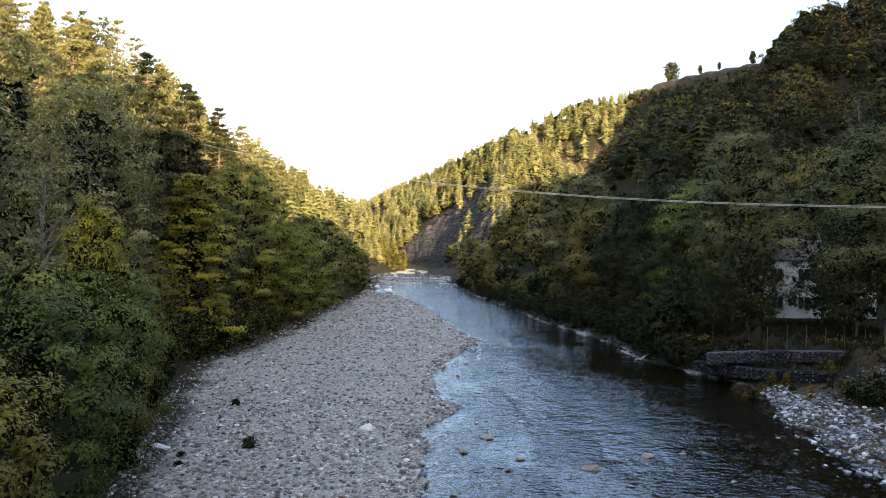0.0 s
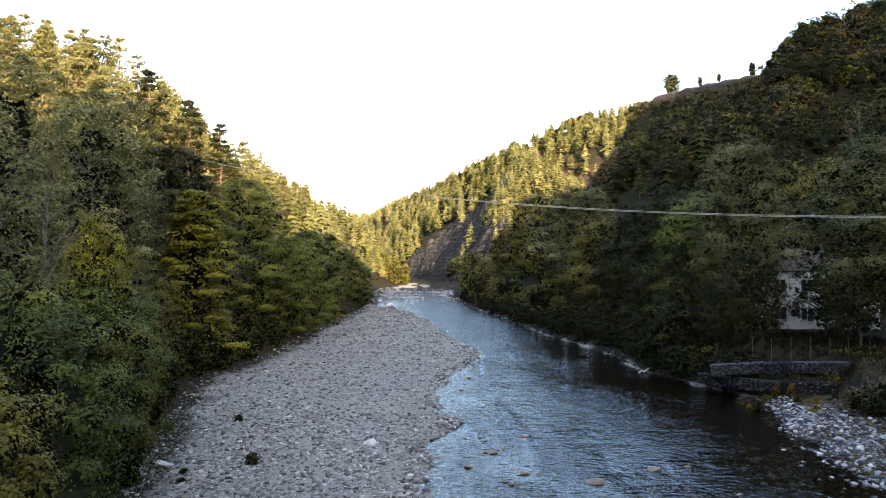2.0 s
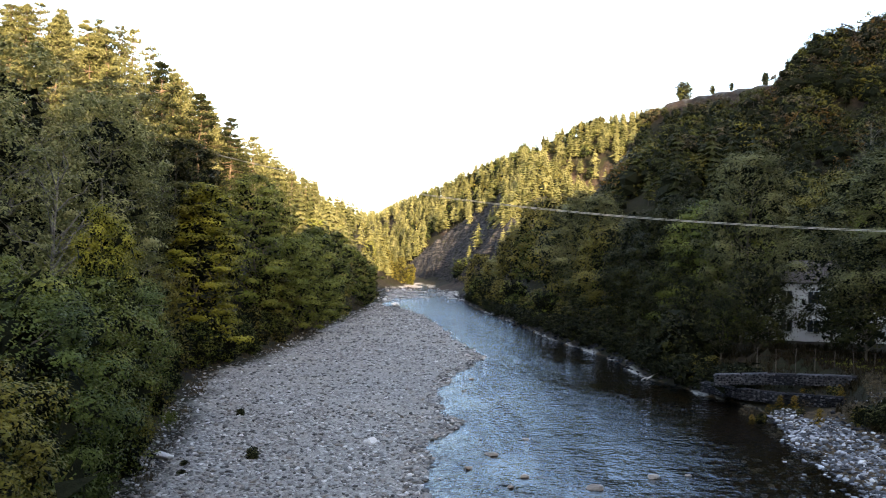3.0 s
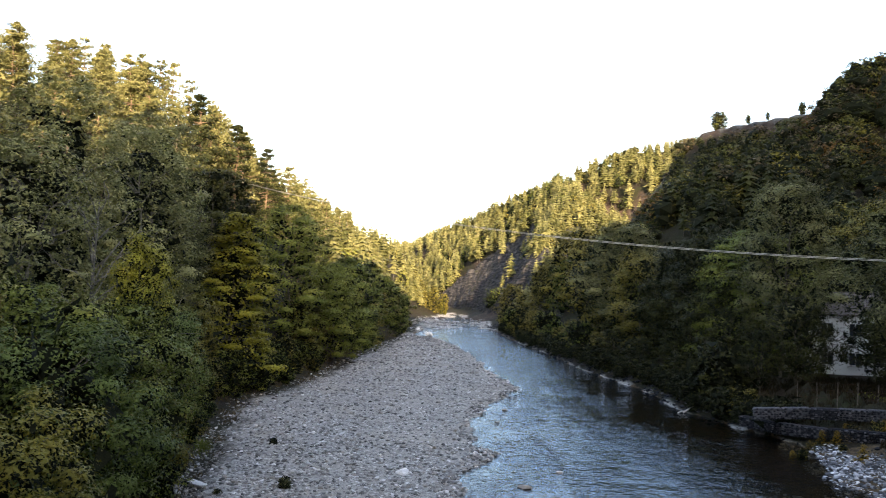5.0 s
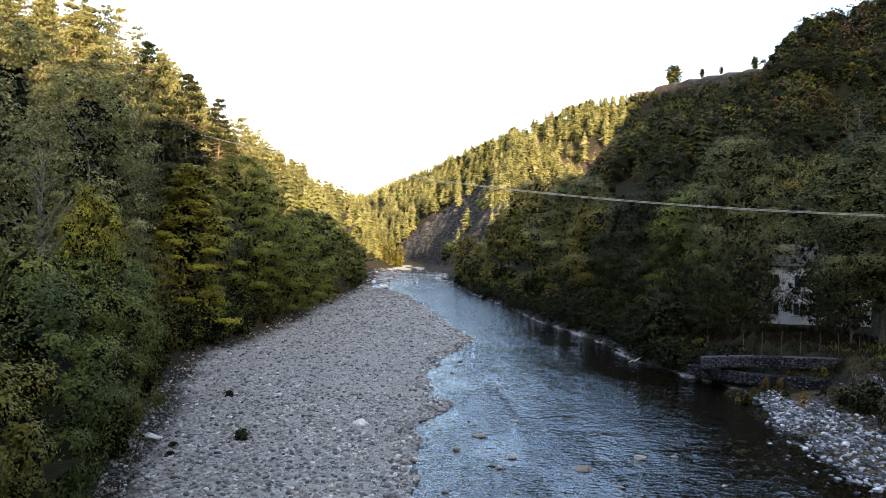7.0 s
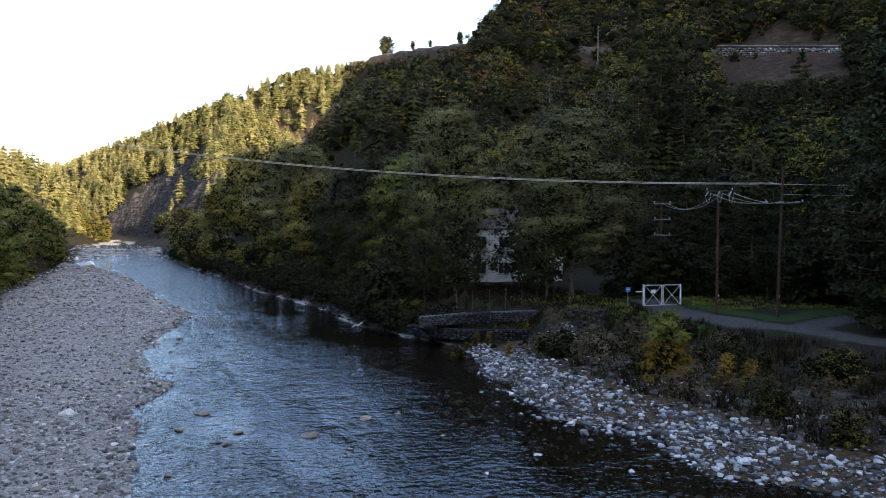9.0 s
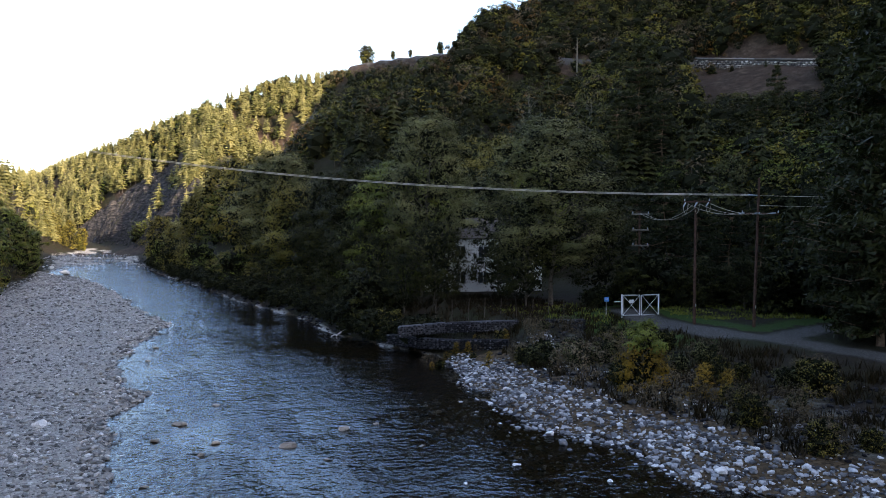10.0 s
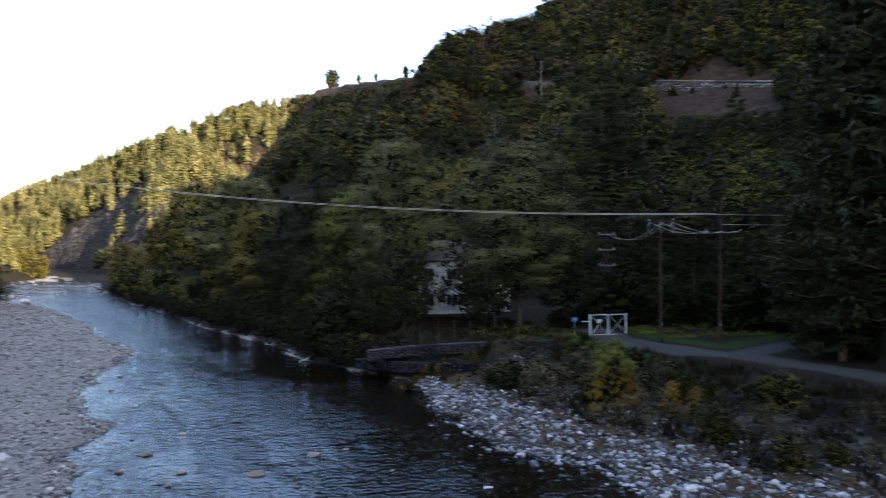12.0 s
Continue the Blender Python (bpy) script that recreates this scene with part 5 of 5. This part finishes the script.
# ---------------------------------------------------------------- built things
def box_mesh(name, size, material, bevel=0.01, at=(0, 0, 0)):
    bm = bmesh.new()
    bmesh.ops.create_cube(bm, size=1.0)
    bmesh.ops.scale(bm, vec=size, verts=bm.verts)
    if bevel:
        bmesh.ops.bevel(bm, geom=bm.edges[:], offset=bevel, segments=1, affect="EDGES")
    bmesh.ops.translate(bm, vec=at, verts=bm.verts)
    me = bpy.data.meshes.new(name)
    bm.to_mesh(me)
    bm.free()
    me.materials.append(material)
    return me


def bar(name, a, b, r, material, parent, label="", sides=8):
    """A straight round bar from a to b."""
    v, f = tubes([[(*a, r), (*[(p + q) / 2 for p, q in zip(a, b)], r), (*b, r)]], sides)
    return part(name, mesh_of(name, v, f, material, True), parent, label)


def gabion_mesh(seed, length=2.0, deep=0.9, tall=1.0):
    """Stones packed into a basket."""
    rng = np.random.default_rng(seed)
    vs, fs, n = [], [], 0
    for kx in range(int(length / 0.2)):
        for kz in range(int(tall / 0.17)):
            for face in (-1, 1) if kz < int(tall / 0.17) - 1 else (-1, 0, 1):
                v, f = PEBBLES[rng.integers(len(PEBBLES))]
                s = rng.uniform(0.22, 0.33)
                a = rng.uniform(0, 6.28)
                p = np.array([(kx + 0.5) * 0.2 - length / 2 + rng.normal() * 0.03, face * (deep / 2 - 0.12) + rng.normal() * 0.02, (kz + 0.5) * 0.17 + rng.normal() * 0.02])
                r = np.stack([v[:, 0] * math.cos(a) - v[:, 1] * math.sin(a), v[:, 0] * math.sin(a) + v[:, 1] * math.cos(a), v[:, 2] * 1.25], 1) * s
                vs.append(r + p), fs.append(f + n)
                n += len(v)
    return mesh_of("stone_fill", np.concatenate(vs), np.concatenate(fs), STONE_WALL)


def cage_mesh(length=2.0, deep=0.94, tall=1.02):
    paths = []
    for sy in (-1, 1):
        for k in range(9):
            x = -length / 2 + length * k / 8
            paths.append([(x, sy * deep / 2, 0, 0.003), (x, sy * deep / 2, tall, 0.003)])
        for k in range(5):
            z = tall * k / 4
            paths.append([(-length / 2, sy * deep / 2, z, 0.003), (length / 2, sy * deep / 2, z, 0.003)])
    v, f = tubes(paths, 3)
    return mesh_of("wire_cage", v, f, CAGE_WIRE)


GABION = [gabion_mesh(1), gabion_mesh(2)]
CAGE = cage_mesh()
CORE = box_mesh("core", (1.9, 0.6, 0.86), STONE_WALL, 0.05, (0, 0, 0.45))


COPING = box_mesh("coping", (1.98, 0.7, 0.12), STONES, 0.02, (0, 0, 1.06))
PALE_FILL = GABION[0].copy()
PALE_FILL.materials[0] = STONES


def gabions(points, group, label, scale=1.0, lift=0.0):
    """A row of stone baskets set end to end along a line of x, y, z."""
    pts = [Vector(p) for p in points]
    step = 2.0 * scale
    run = 0.0
    for a, b in zip(pts, pts[1:]):
        d = (b - a)
        length = d.length
        while run + step / 2 <= length:
            p = a + d * ((run + step / 2) / length)
            ob = thing("gabion", label, "gabion", group)
            part("stone_fill", GABION[random.randrange(2)] if scale == 1.0 else PALE_FILL, ob)
            if scale > 1.0:
                part("coping", COPING, ob, "pale concrete coping")
            part("core", CORE, ob)
            part("wire_cage", CAGE, ob)
            ob.matrix_basis = pose(p.x, p.y, p.z + lift, 0, -math.degrees(math.atan2(d.z, math.hypot(d.x, d.y))), math.degrees(math.atan2(d.y, d.x))) @ Matrix.Scale(scale, 4)
            run += step
        run -= length


gabions([(20.6, 63.2, 1.55), (24.0, 62.5, 1.8), (29.0, 62.0, 1.85), (35.6, 60.2, 1.9)], "stone baskets of the terrace", "dark stone-filled wire basket holding the terrace")
gabions([(21.2, 67.6, 0.35), (22.6, 63.9, 0.45), (24.5, 61.3, 0.55), (27.6, 59.0, 0.7)], "stone baskets at the water", "dark stone-filled wire basket at the river's edge")
gabions([(125.5, 159.2, 48.4), (131.4, 147.2, 46.4), (138.0, 132.6, 44.0), (140.0, 126.8, 43.1)], "stone baskets under the hill road", "stone-filled basket holding the hill road", 2.4)


def fence():
    ob = thing("fence", "old fence of thin posts and wires above the terrace", "fence")
    a, b = Vector((25.0, 66.3)), Vector((36.2, 63.5))
    n = 9
    tops = []
    for k in range(n):
        p = a + (b - a) * (k / (n - 1))
        z = ground_at(p.x, p.y)
        lean = random.uniform(-0.08, 0.08)
        top = (p.x + lean, p.y, 4.25 + random.uniform(-0.1, 0.1))
        bar("post", (p.x, p.y, z - 0.2), top, 0.03, BARK, ob)
        tops.append((p.x + lean * 0.5, p.y, 2.55))
    for h in (0.5, 1.1, 1.65):
        v, f = tubes([[(x, y - 0.05, z + h, 0.006) for x, y, z in tops]], 4)
        part("wire", mesh_of("wire", v, f, WOOD_POLE), ob)


def gate():
    ob = thing("gate", "white steel double gate with crossed braces across the lane", "gate", at=(41.1, 61.8, 0))
    d = Vector((3.5, -0.6, 0))
    z0, z1 = 2.75, 4.55
    left, mid, right = Vector((0, 0, 0)), d * 0.5, d
    for p in (left, right):
        bar("post", (p.x, p.y, z0 - 0.5), (p.x, p.y, z1 + 0.08), 0.065, WHITE_PAINT, ob)
    for a, b in ((left, mid), (mid, right)):
        e = (b - a).normalized() * 0.11
        a, b = a + e, b - e * 0.3
        leaf = part("leaf", box_mesh("leaf", (0.05, 0.05, z1 - z0), WHITE_PAINT, 0.004, ((a.x + e.x * 0), a.y, (z0 + z1) / 2)), ob)
        bar("stile", (b.x, b.y, z0), (b.x, b.y, z1), 0.035, WHITE_PAINT, leaf)
        for z in (z0, z1):
            bar("rail", (a.x, a.y, z), (b.x, b.y, z), 0.03, WHITE_PAINT, leaf)
        bar("brace", (a.x, a.y, z0), (b.x, b.y, z1), 0.018, WHITE_PAINT, leaf)
        bar("brace", (a.x, a.y - 0.03, z1), (b.x, b.y - 0.03, z0), 0.018, WHITE_PAINT, leaf)
    part("sign", box_mesh("sign", (0.46, 0.03, 0.30), WHITE_PAINT, 0.004, (0.86, -0.24, 4.0)), ob, "small white sign plate")
    bar("arm", (-0.75, 0.05, 3.98), (0.0, 0.0, 3.98), 0.04, WHITE_PAINT, ob)


def lane_sign():
    ob = thing("lane_sign", "small blue sign plate on a thin grey post", "sign", at=(40.0, 62.6, 0))
    bar("post", (0, 0, 2.4), (0, 0, 4.35), 0.035, GALVANISED, ob)
    part("plate", box_mesh("plate", (0.48, 0.03, 0.40), BLUE_SIGN, 0.004, (0.0, -0.05, 4.15)), ob, "blue plate")
    part("lettering", box_mesh("lettering", (0.30, 0.008, 0.06), WHITE_PAINT, 0.0, (0.0, -0.068, 4.18)), ob, "pale bar of small writing")


def insulator(parent, a, b):
    """A string of porcelain discs from a to b."""
    a, b = Vector(a), Vector(b)
    rows = []
    for k in range(9):
        p = a + (b - a) * (k / 8)
        rows.append((*p, 0.075 if k % 2 else 0.03))
    v, f = tubes([rows], 8)
    return part("insulator", mesh_of("insulator", v, f, PORCELAIN, True), parent, "pale porcelain insulator string")


def sagging(a, b, sag, r, n=24):
    a, b = Vector(a), Vector(b)
    rows = []
    for k in range(n + 1):
        s = k / n
        p = a + (b - a) * s
        rows.append((p.x, p.y, p.z - 4 * sag * s * (1 - s), r))
    return rows


def pole(x, y, top, arms, label, lean=0.0):
    """A wooden pole with crossarms: arms are (height, length, turn)."""
    z = ground_at(x, y)
    ob = thing("utility_pole", label, "utility pole", "poles by the lane", at=(x, y, 0))
    v, f = tubes([[(0, 0, z - 0.4, 0.14), (lean * 0.5, 0, (z + top) / 2, 0.115), (lean, 0, top, 0.09)]], 10)
    part("shaft", mesh_of("shaft", v, f, WOOD_POLE, True), ob)
    for h, length, turn in arms:
        me = box_mesh("crossarm", (length, 0.12, 0.14), WOOD_POLE if length > 2 else BARK_PALE, 0.012)
        c = part("crossarm", me, ob)
        c.matrix_basis = pose(lean * (h - z) / (top - z), -0.16, h, 0, 0, turn)
        for s in (-1, 1):
            e = Vector((math.cos(radians(turn)), math.sin(radians(turn)), 0)) * (length / 2 - 0.12) * s
            v, f = tubes([[(e.x + lean, e.y - 0.16, h + 0.05, 0.05), (e.x + lean, e.y - 0.16, h + 0.16, 0.06), (e.x + lean, e.y - 0.16, h + 0.26, 0.03)]], 8)
            part("pin_insulator", mesh_of("pin_insulator", v, f, PORCELAIN, True), ob)
    part("marker", box_mesh("marker", (0.02, 0.02, 0.25), WHITE_PAINT, 0.0, (0.0, -0.17, z + 1.6)), ob, "small pale marker plate")
    return ob


P1, P2, P3 = (45.6, 65.7), (43.8, 55.2), (46.6, 51.4)
pole(*P1, 12.2, [(11.9, 1.7, -30), (10.4, 1.6, -30), (8.9, 1.6, -30)], "brown wooden pole with three short crossarms behind the gate")
second = pole(*P2, 12.9, [(12.75, 2.2, -40)], "brown wooden pole with one crossarm and hanging insulators")
third = pole(*P3, 14.6, [(11.75, 2.9, -42)], "tall brown wooden pole carrying the river span", 0.35)
for s in (-0.9, 0.0, 0.9):
    c, q = math.cos(radians(-40)) * s, math.sin(radians(-40)) * s
    insulator(second, (c, q - 0.2, 12.7), (c - 0.35, q - 0.3, 12.35))
    insulator(third, (c * 1.3 + 0.3, q * 1.3 - 0.2, 11.8), (c * 1.3 - 0.35, q * 1.3 - 0.3, 11.75))
insulator(third, (0.25, 0, 13.2), (-0.45, 0.3, 13.25))


def line(name, label, rows, category="cable"):
    v, f = tubes(rows, 6)
    return tagged(new(name, mesh_of(name, v, f, WIRE, True)), label, category, "overhead lines")


far_end = (-43.8, 117.0, 28.0)
line("power_cable", "twin pale overhead conductor sagging across the river", [sagging((46.2, 51.7, 13.30), far_end, 3.45, 0.025, 60), sagging((46.2, 51.7, 13.22), (far_end[0], far_end[1], 27.92), 3.47, 0.025, 60)])
for s in (-0.9, 0.0, 0.9):
    c, q = math.cos(radians(-40)) * s, math.sin(radians(-40)) * s
    line("jumper_cable", "thin slack conductor between two poles", [sagging((P2[0] + c + 0.2, P2[1] + q - 0.2, 12.6), (P3[0] + 1.2 * c - 0.3, P3[1] + 1.2 * q - 0.3, 11.75), 0.35, 0.016, 12)])
    line("loop_cable", "short loop of conductor hanging at the pole top", [sagging((P2[0] + c - 0.35, P2[1] + q - 0.3, 12.35), (P2[0] + c + 0.25, P2[1] + q - 0.2, 12.6), 0.7, 0.014, 10)])
for k in range(2):
    line("branch_cable", "thin slack conductor between two poles", [sagging((P1[0] + 0.5 * k, P1[1] - 0.2, 11.95), (P2[0] - 0.5 + 0.6 * k, P2[1] - 0.3, 12.5), 0.9, 0.014, 14)])
    line("lane_cable", "thin conductor running on along the lane", [sagging((P3[0] + 0.4, P3[1], 13.2 - 0.8 * k), (88, 22 + 2 * k, 15 - 0.6 * k), 0.9, 0.016, 20)])


def house():
    """A white two-storey house behind the riverside trees."""
    ob = thing("house", "white plastered two-storey house behind trees", "house")
    w, dp, h = 14.0, 8.0, 6.6
    t = 0.3
    for nm, size, at in (("wall", (w, t, h), (0, -dp / 2, h / 2)), ("wall", (w, t, h), (0, dp / 2, h / 2)),
                         ("wall", (t, dp - t - 0.01, h), (-w / 2 + t / 2, 0, h / 2)), ("wall", (t, dp - t - 0.01, h), (w / 2 - t / 2, 0, h / 2))):
        part(nm, box_mesh(nm, size, PLASTER, 0.01, at), ob)
    for sx in (-1, 1):
        bm = bmesh.new()
        vs = [bm.verts.new(p) for p in ((sx * (w / 2 - 0.01), -dp / 2, h), (sx * (w / 2 - 0.01), dp / 2, h), (sx * (w / 2 - 0.01), 0, h + 2.2))]
        f = bm.faces.new(vs)
        ext = bmesh.ops.extrude_face_region(bm, geom=[f])
        bmesh.ops.translate(bm, vec=(-sx * t, 0, 0), verts=[g for g in ext["geom"] if isinstance(g, bmesh.types.BMVert)])
        bmesh.ops.recalc_face_normals(bm, faces=bm.faces[:])
        me = bpy.data.meshes.new("gable")
        bm.to_mesh(me), bm.free()
        me.materials.append(PLASTER)
        part("gable", me, ob)
    roof_turn = math.degrees(math.atan2(2.2, dp / 2))
    length = math.hypot(2.2, dp / 2) + 0.6
    for s in (-1, 1):
        r = part("roof", box_mesh("roof", (w + 0.9, length, 0.16), ROOF, 0.02), ob)
        r.matrix_basis = pose(0, s * dp / 4 * 1.08, h + 1.02, -s * roof_turn, 0, 0)
    for fl in range(2):
        for k in range(5):
            x, z = -5.4 + 2.7 * k, 1.75 + 3.1 * fl
            win = part("window", box_mesh("window", (1.25, 0.10, 1.45), WHITE_PAINT, 0.01, (x, -dp / 2 - t / 2 - 0.03, z)), ob)
            part("pane", box_mesh("pane", (0.5, 0.03, 1.25), GLASS_DARK, 0.0, (x - 0.29, -dp / 2 - t / 2 - 0.085, z)), win)
            part("pane", box_mesh("pane", (0.5, 0.03, 1.25), GLASS_DARK, 0.0, (x + 0.29, -dp / 2 - t / 2 - 0.085, z)), win)
            part("sill", box_mesh("sill", (1.4, 0.22, 0.06), CONCRETE, 0.005, (x, -dp / 2 - t / 2 - 0.12, z - 0.76)), win)
    x, y = spot(24.0, 101)
    ob.matrix_basis = pose(x, y, ground_at(x, y) - 0.1, 0, 0, -24)


def driftwood():
    rng2 = np.random.default_rng(9)
    paths = [bent(rng2, (0, 0, 0), (2.2, 0.5, 0.9), 0.14, 0.05, 6, 0.04), bent(rng2, (0.7, 0.1, 0.3), (1.5, -0.6, 1.0), 0.07, 0.02, 5, 0.05), bent(rng2, (-0.8, 0.2, -0.1), (0.4, 0.0, 0.2), 0.08, 0.13, 5, 0.03)]
    v, f = tubes(paths, 7)
    ob = new("driftwood", mesh_of("driftwood", v, f, DRIFTWOOD, True))
    ob.matrix_basis = pose(18.6, 76.6, 0.06, 0, 0, 10) @ Matrix.Scale(0.6, 4)
    tagged(ob, "bleached driftwood log at the water's edge", "driftwood")


def dead_tree(x, y, tall):
    rng2 = np.random.default_rng(19)
    paths = [bent(rng2, (0, 0, -0.4), (0.1, 0, tall), 0.22, 0.07, 7, 0.008)]
    for k in range(7):
        z = tall * rng2.uniform(0.4, 0.95)
        a = rng2.uniform(0, 6.28)
        paths.append(bent(rng2, (0, 0, z), (math.cos(a) * 0.9, math.sin(a) * 0.9, z + 0.5), 0.05, 0.015, 4, 0.05))
    v, f = tubes(paths, 7)
    ob = thing("dead_tree", "bare pale dead trunk on the hillside", "tree", at=(x, y, ground_at(x, y)))
    part("trunk", mesh_of("trunk", v, f, BARK_PALE, True), ob)


fence()
gate()
lane_sign()
house()
driftwood()
dead_tree(*spot(30.4, 190), 12.5)

# ---------------------------------------------------------------- small plants
PLANTS = [(-13.2, 51.6, 0.96), (-9.8, 40.9, 1.17), (-12.5, 38.7, 0.68), (-12.1, 37.1, 0.71)]
SHRUBS = [(28.3, 40.3, 2.26), (29.6, 36.5, 1.51), (30.3, 35.5, 1.43), (26.4, 43.8, 3.92), (27.3, 35.8, 1.88), (30.3, 30.8, 1.8), (28.3, 26.6, 1.35), (24.4, 53.8, 1.24), (29.3, 33.0, 1.23), (27.1, 50.2, 2.39), (32.4, 48.5, 2.03), (35.2, 33.8, 2.04)]
for x, y, w in PLANTS:
    bush_s.put(x, y, w * 0.55, wide=1.0, label="small grey-green plant growing on the gravel")
for k, (x, y, w) in enumerate(SHRUBS):
    sp = (bush_t, bush_y, bush_y, bush_dry, bush_dry, bush_dry, bush_dry, bush_y, bush_dry, bush_s, bush_dry, bush)[k]
    sp.put(x, y, (4.1, 2.0, 1.8, 2.6, 2.0, 1.9, 1.8, 1.2, 1.6, 1.8, 2.2, 2.0)[k])
for k in range(60):
    y = random.uniform(20, 58)
    x = float(table(y, RIGHT_WATER)) + random.uniform(4.5, 15.5)
    random.choice((bush_dry, bush_dry, bush, bush_s)).put(x, y, random.uniform(0.7, 1.6))
for k in range(16):
    x, y = random.uniform(21, 31), random.uniform(57, 61.5)
    random.choice((bush_dry, bush, bush_y)).put(x, y, random.uniform(0.6, 1.3))
crest_tree = Species(broadleaf_meshes(39, 6, 4.4, "round", 30, 1500, 0.16, 0.10, material="moss", limbs=6, core=0.5), 6, "small tree on the hill's edge", BANK)
crest_tree.put(*spot(15.75, 231), 5.4, wide=1.25, label="small round tree alone on the hill's edge")
for b, d, tall in ((17.6, 223, 2.6), (18.8, 219, 2.2), (20.9, 213, 3.4)):
    crest_tree.put(*spot(b, d), tall, wide=0.8)


def grass(name, label, points, material, tall, seed):
    """Blades of dry or green grass in one mesh."""
    rng2 = np.random.default_rng(seed)
    p = np.asarray(points)
    n = len(p)
    z = land(p[:, 0], p[:, 1])
    h = tall * rng2.uniform(0.5, 1.3, n)
    a = rng2.uniform(0, 6.28, n)
    lean = rng2.normal(size=(n, 2)) * 0.35 * h[:, None]
    w = 0.035 + 0.03 * rng2.random(n)
    c, s = np.cos(a) * w, np.sin(a) * w
    base = np.stack([p[:, 0], p[:, 1], z - 0.02], 1)
    verts = np.stack([base + np.stack([c, s, c * 0], 1), base - np.stack([c, s, c * 0], 1), base + np.stack([lean[:, 0] - c * 0.2, lean[:, 1], h], 1), base + np.stack([lean[:, 0] + c * 0.2, lean[:, 1], h], 1)], 1).reshape(-1, 3)
    me = mesh_of(name, verts, np.arange(4 * n).reshape(n, 4), LEAF[material], tone=rng2.uniform(0.2, 0.8, n))
    tagged(new(name, me), label, "grass", kind="stuff")


def tufts(rng2, n, per, xs, ys, keep):
    pts = scatter(rng2, n, xs, ys, keep)
    out = [(x + rng2.normal() * 0.22, y + rng2.normal() * 0.22) for x, y in pts for _ in range(per)]
    return out


rg = np.random.default_rng(12)
grass("dry_grass", "dry straw-coloured grass on the bank", tufts(rg, 620, 14, (20, 44), (16, 62), lambda x, y, z: (x > table(y, RIGHT_WATER) + 4.5) & (x < 40.5)), "dry", 0.55, 1)
grass("left_grass", "dull grass along the foot of the brush", tufts(rg, 420, 10, (-26, -10), (24, 130), lambda x, y, z: (x < table(y, LEFT_BRUSH) + 0.8) & (x > table(y, LEFT_BRUSH) - 3)), "twig", 0.20, 2)
grass("terrace_grass", "tangled dull grass on the terrace under the trees", tufts(rg, 900, 9, (20, 44), (60, 84), lambda x, y, z: (x > table(y, RIGHT_WATER) + 1.0) & (np.abs(x - 43.2) > 2.6)), "dry", 0.45, 4)
grass("lane_grass", "short green grass beside the lane", tufts(rg, 800, 10, (32, 66), (46, 72), lambda x, y, z: (np.abs(x - 43.5) > 2.4) & (y > 63 - 0.4 * (x - 32))), "green", 0.22, 3)
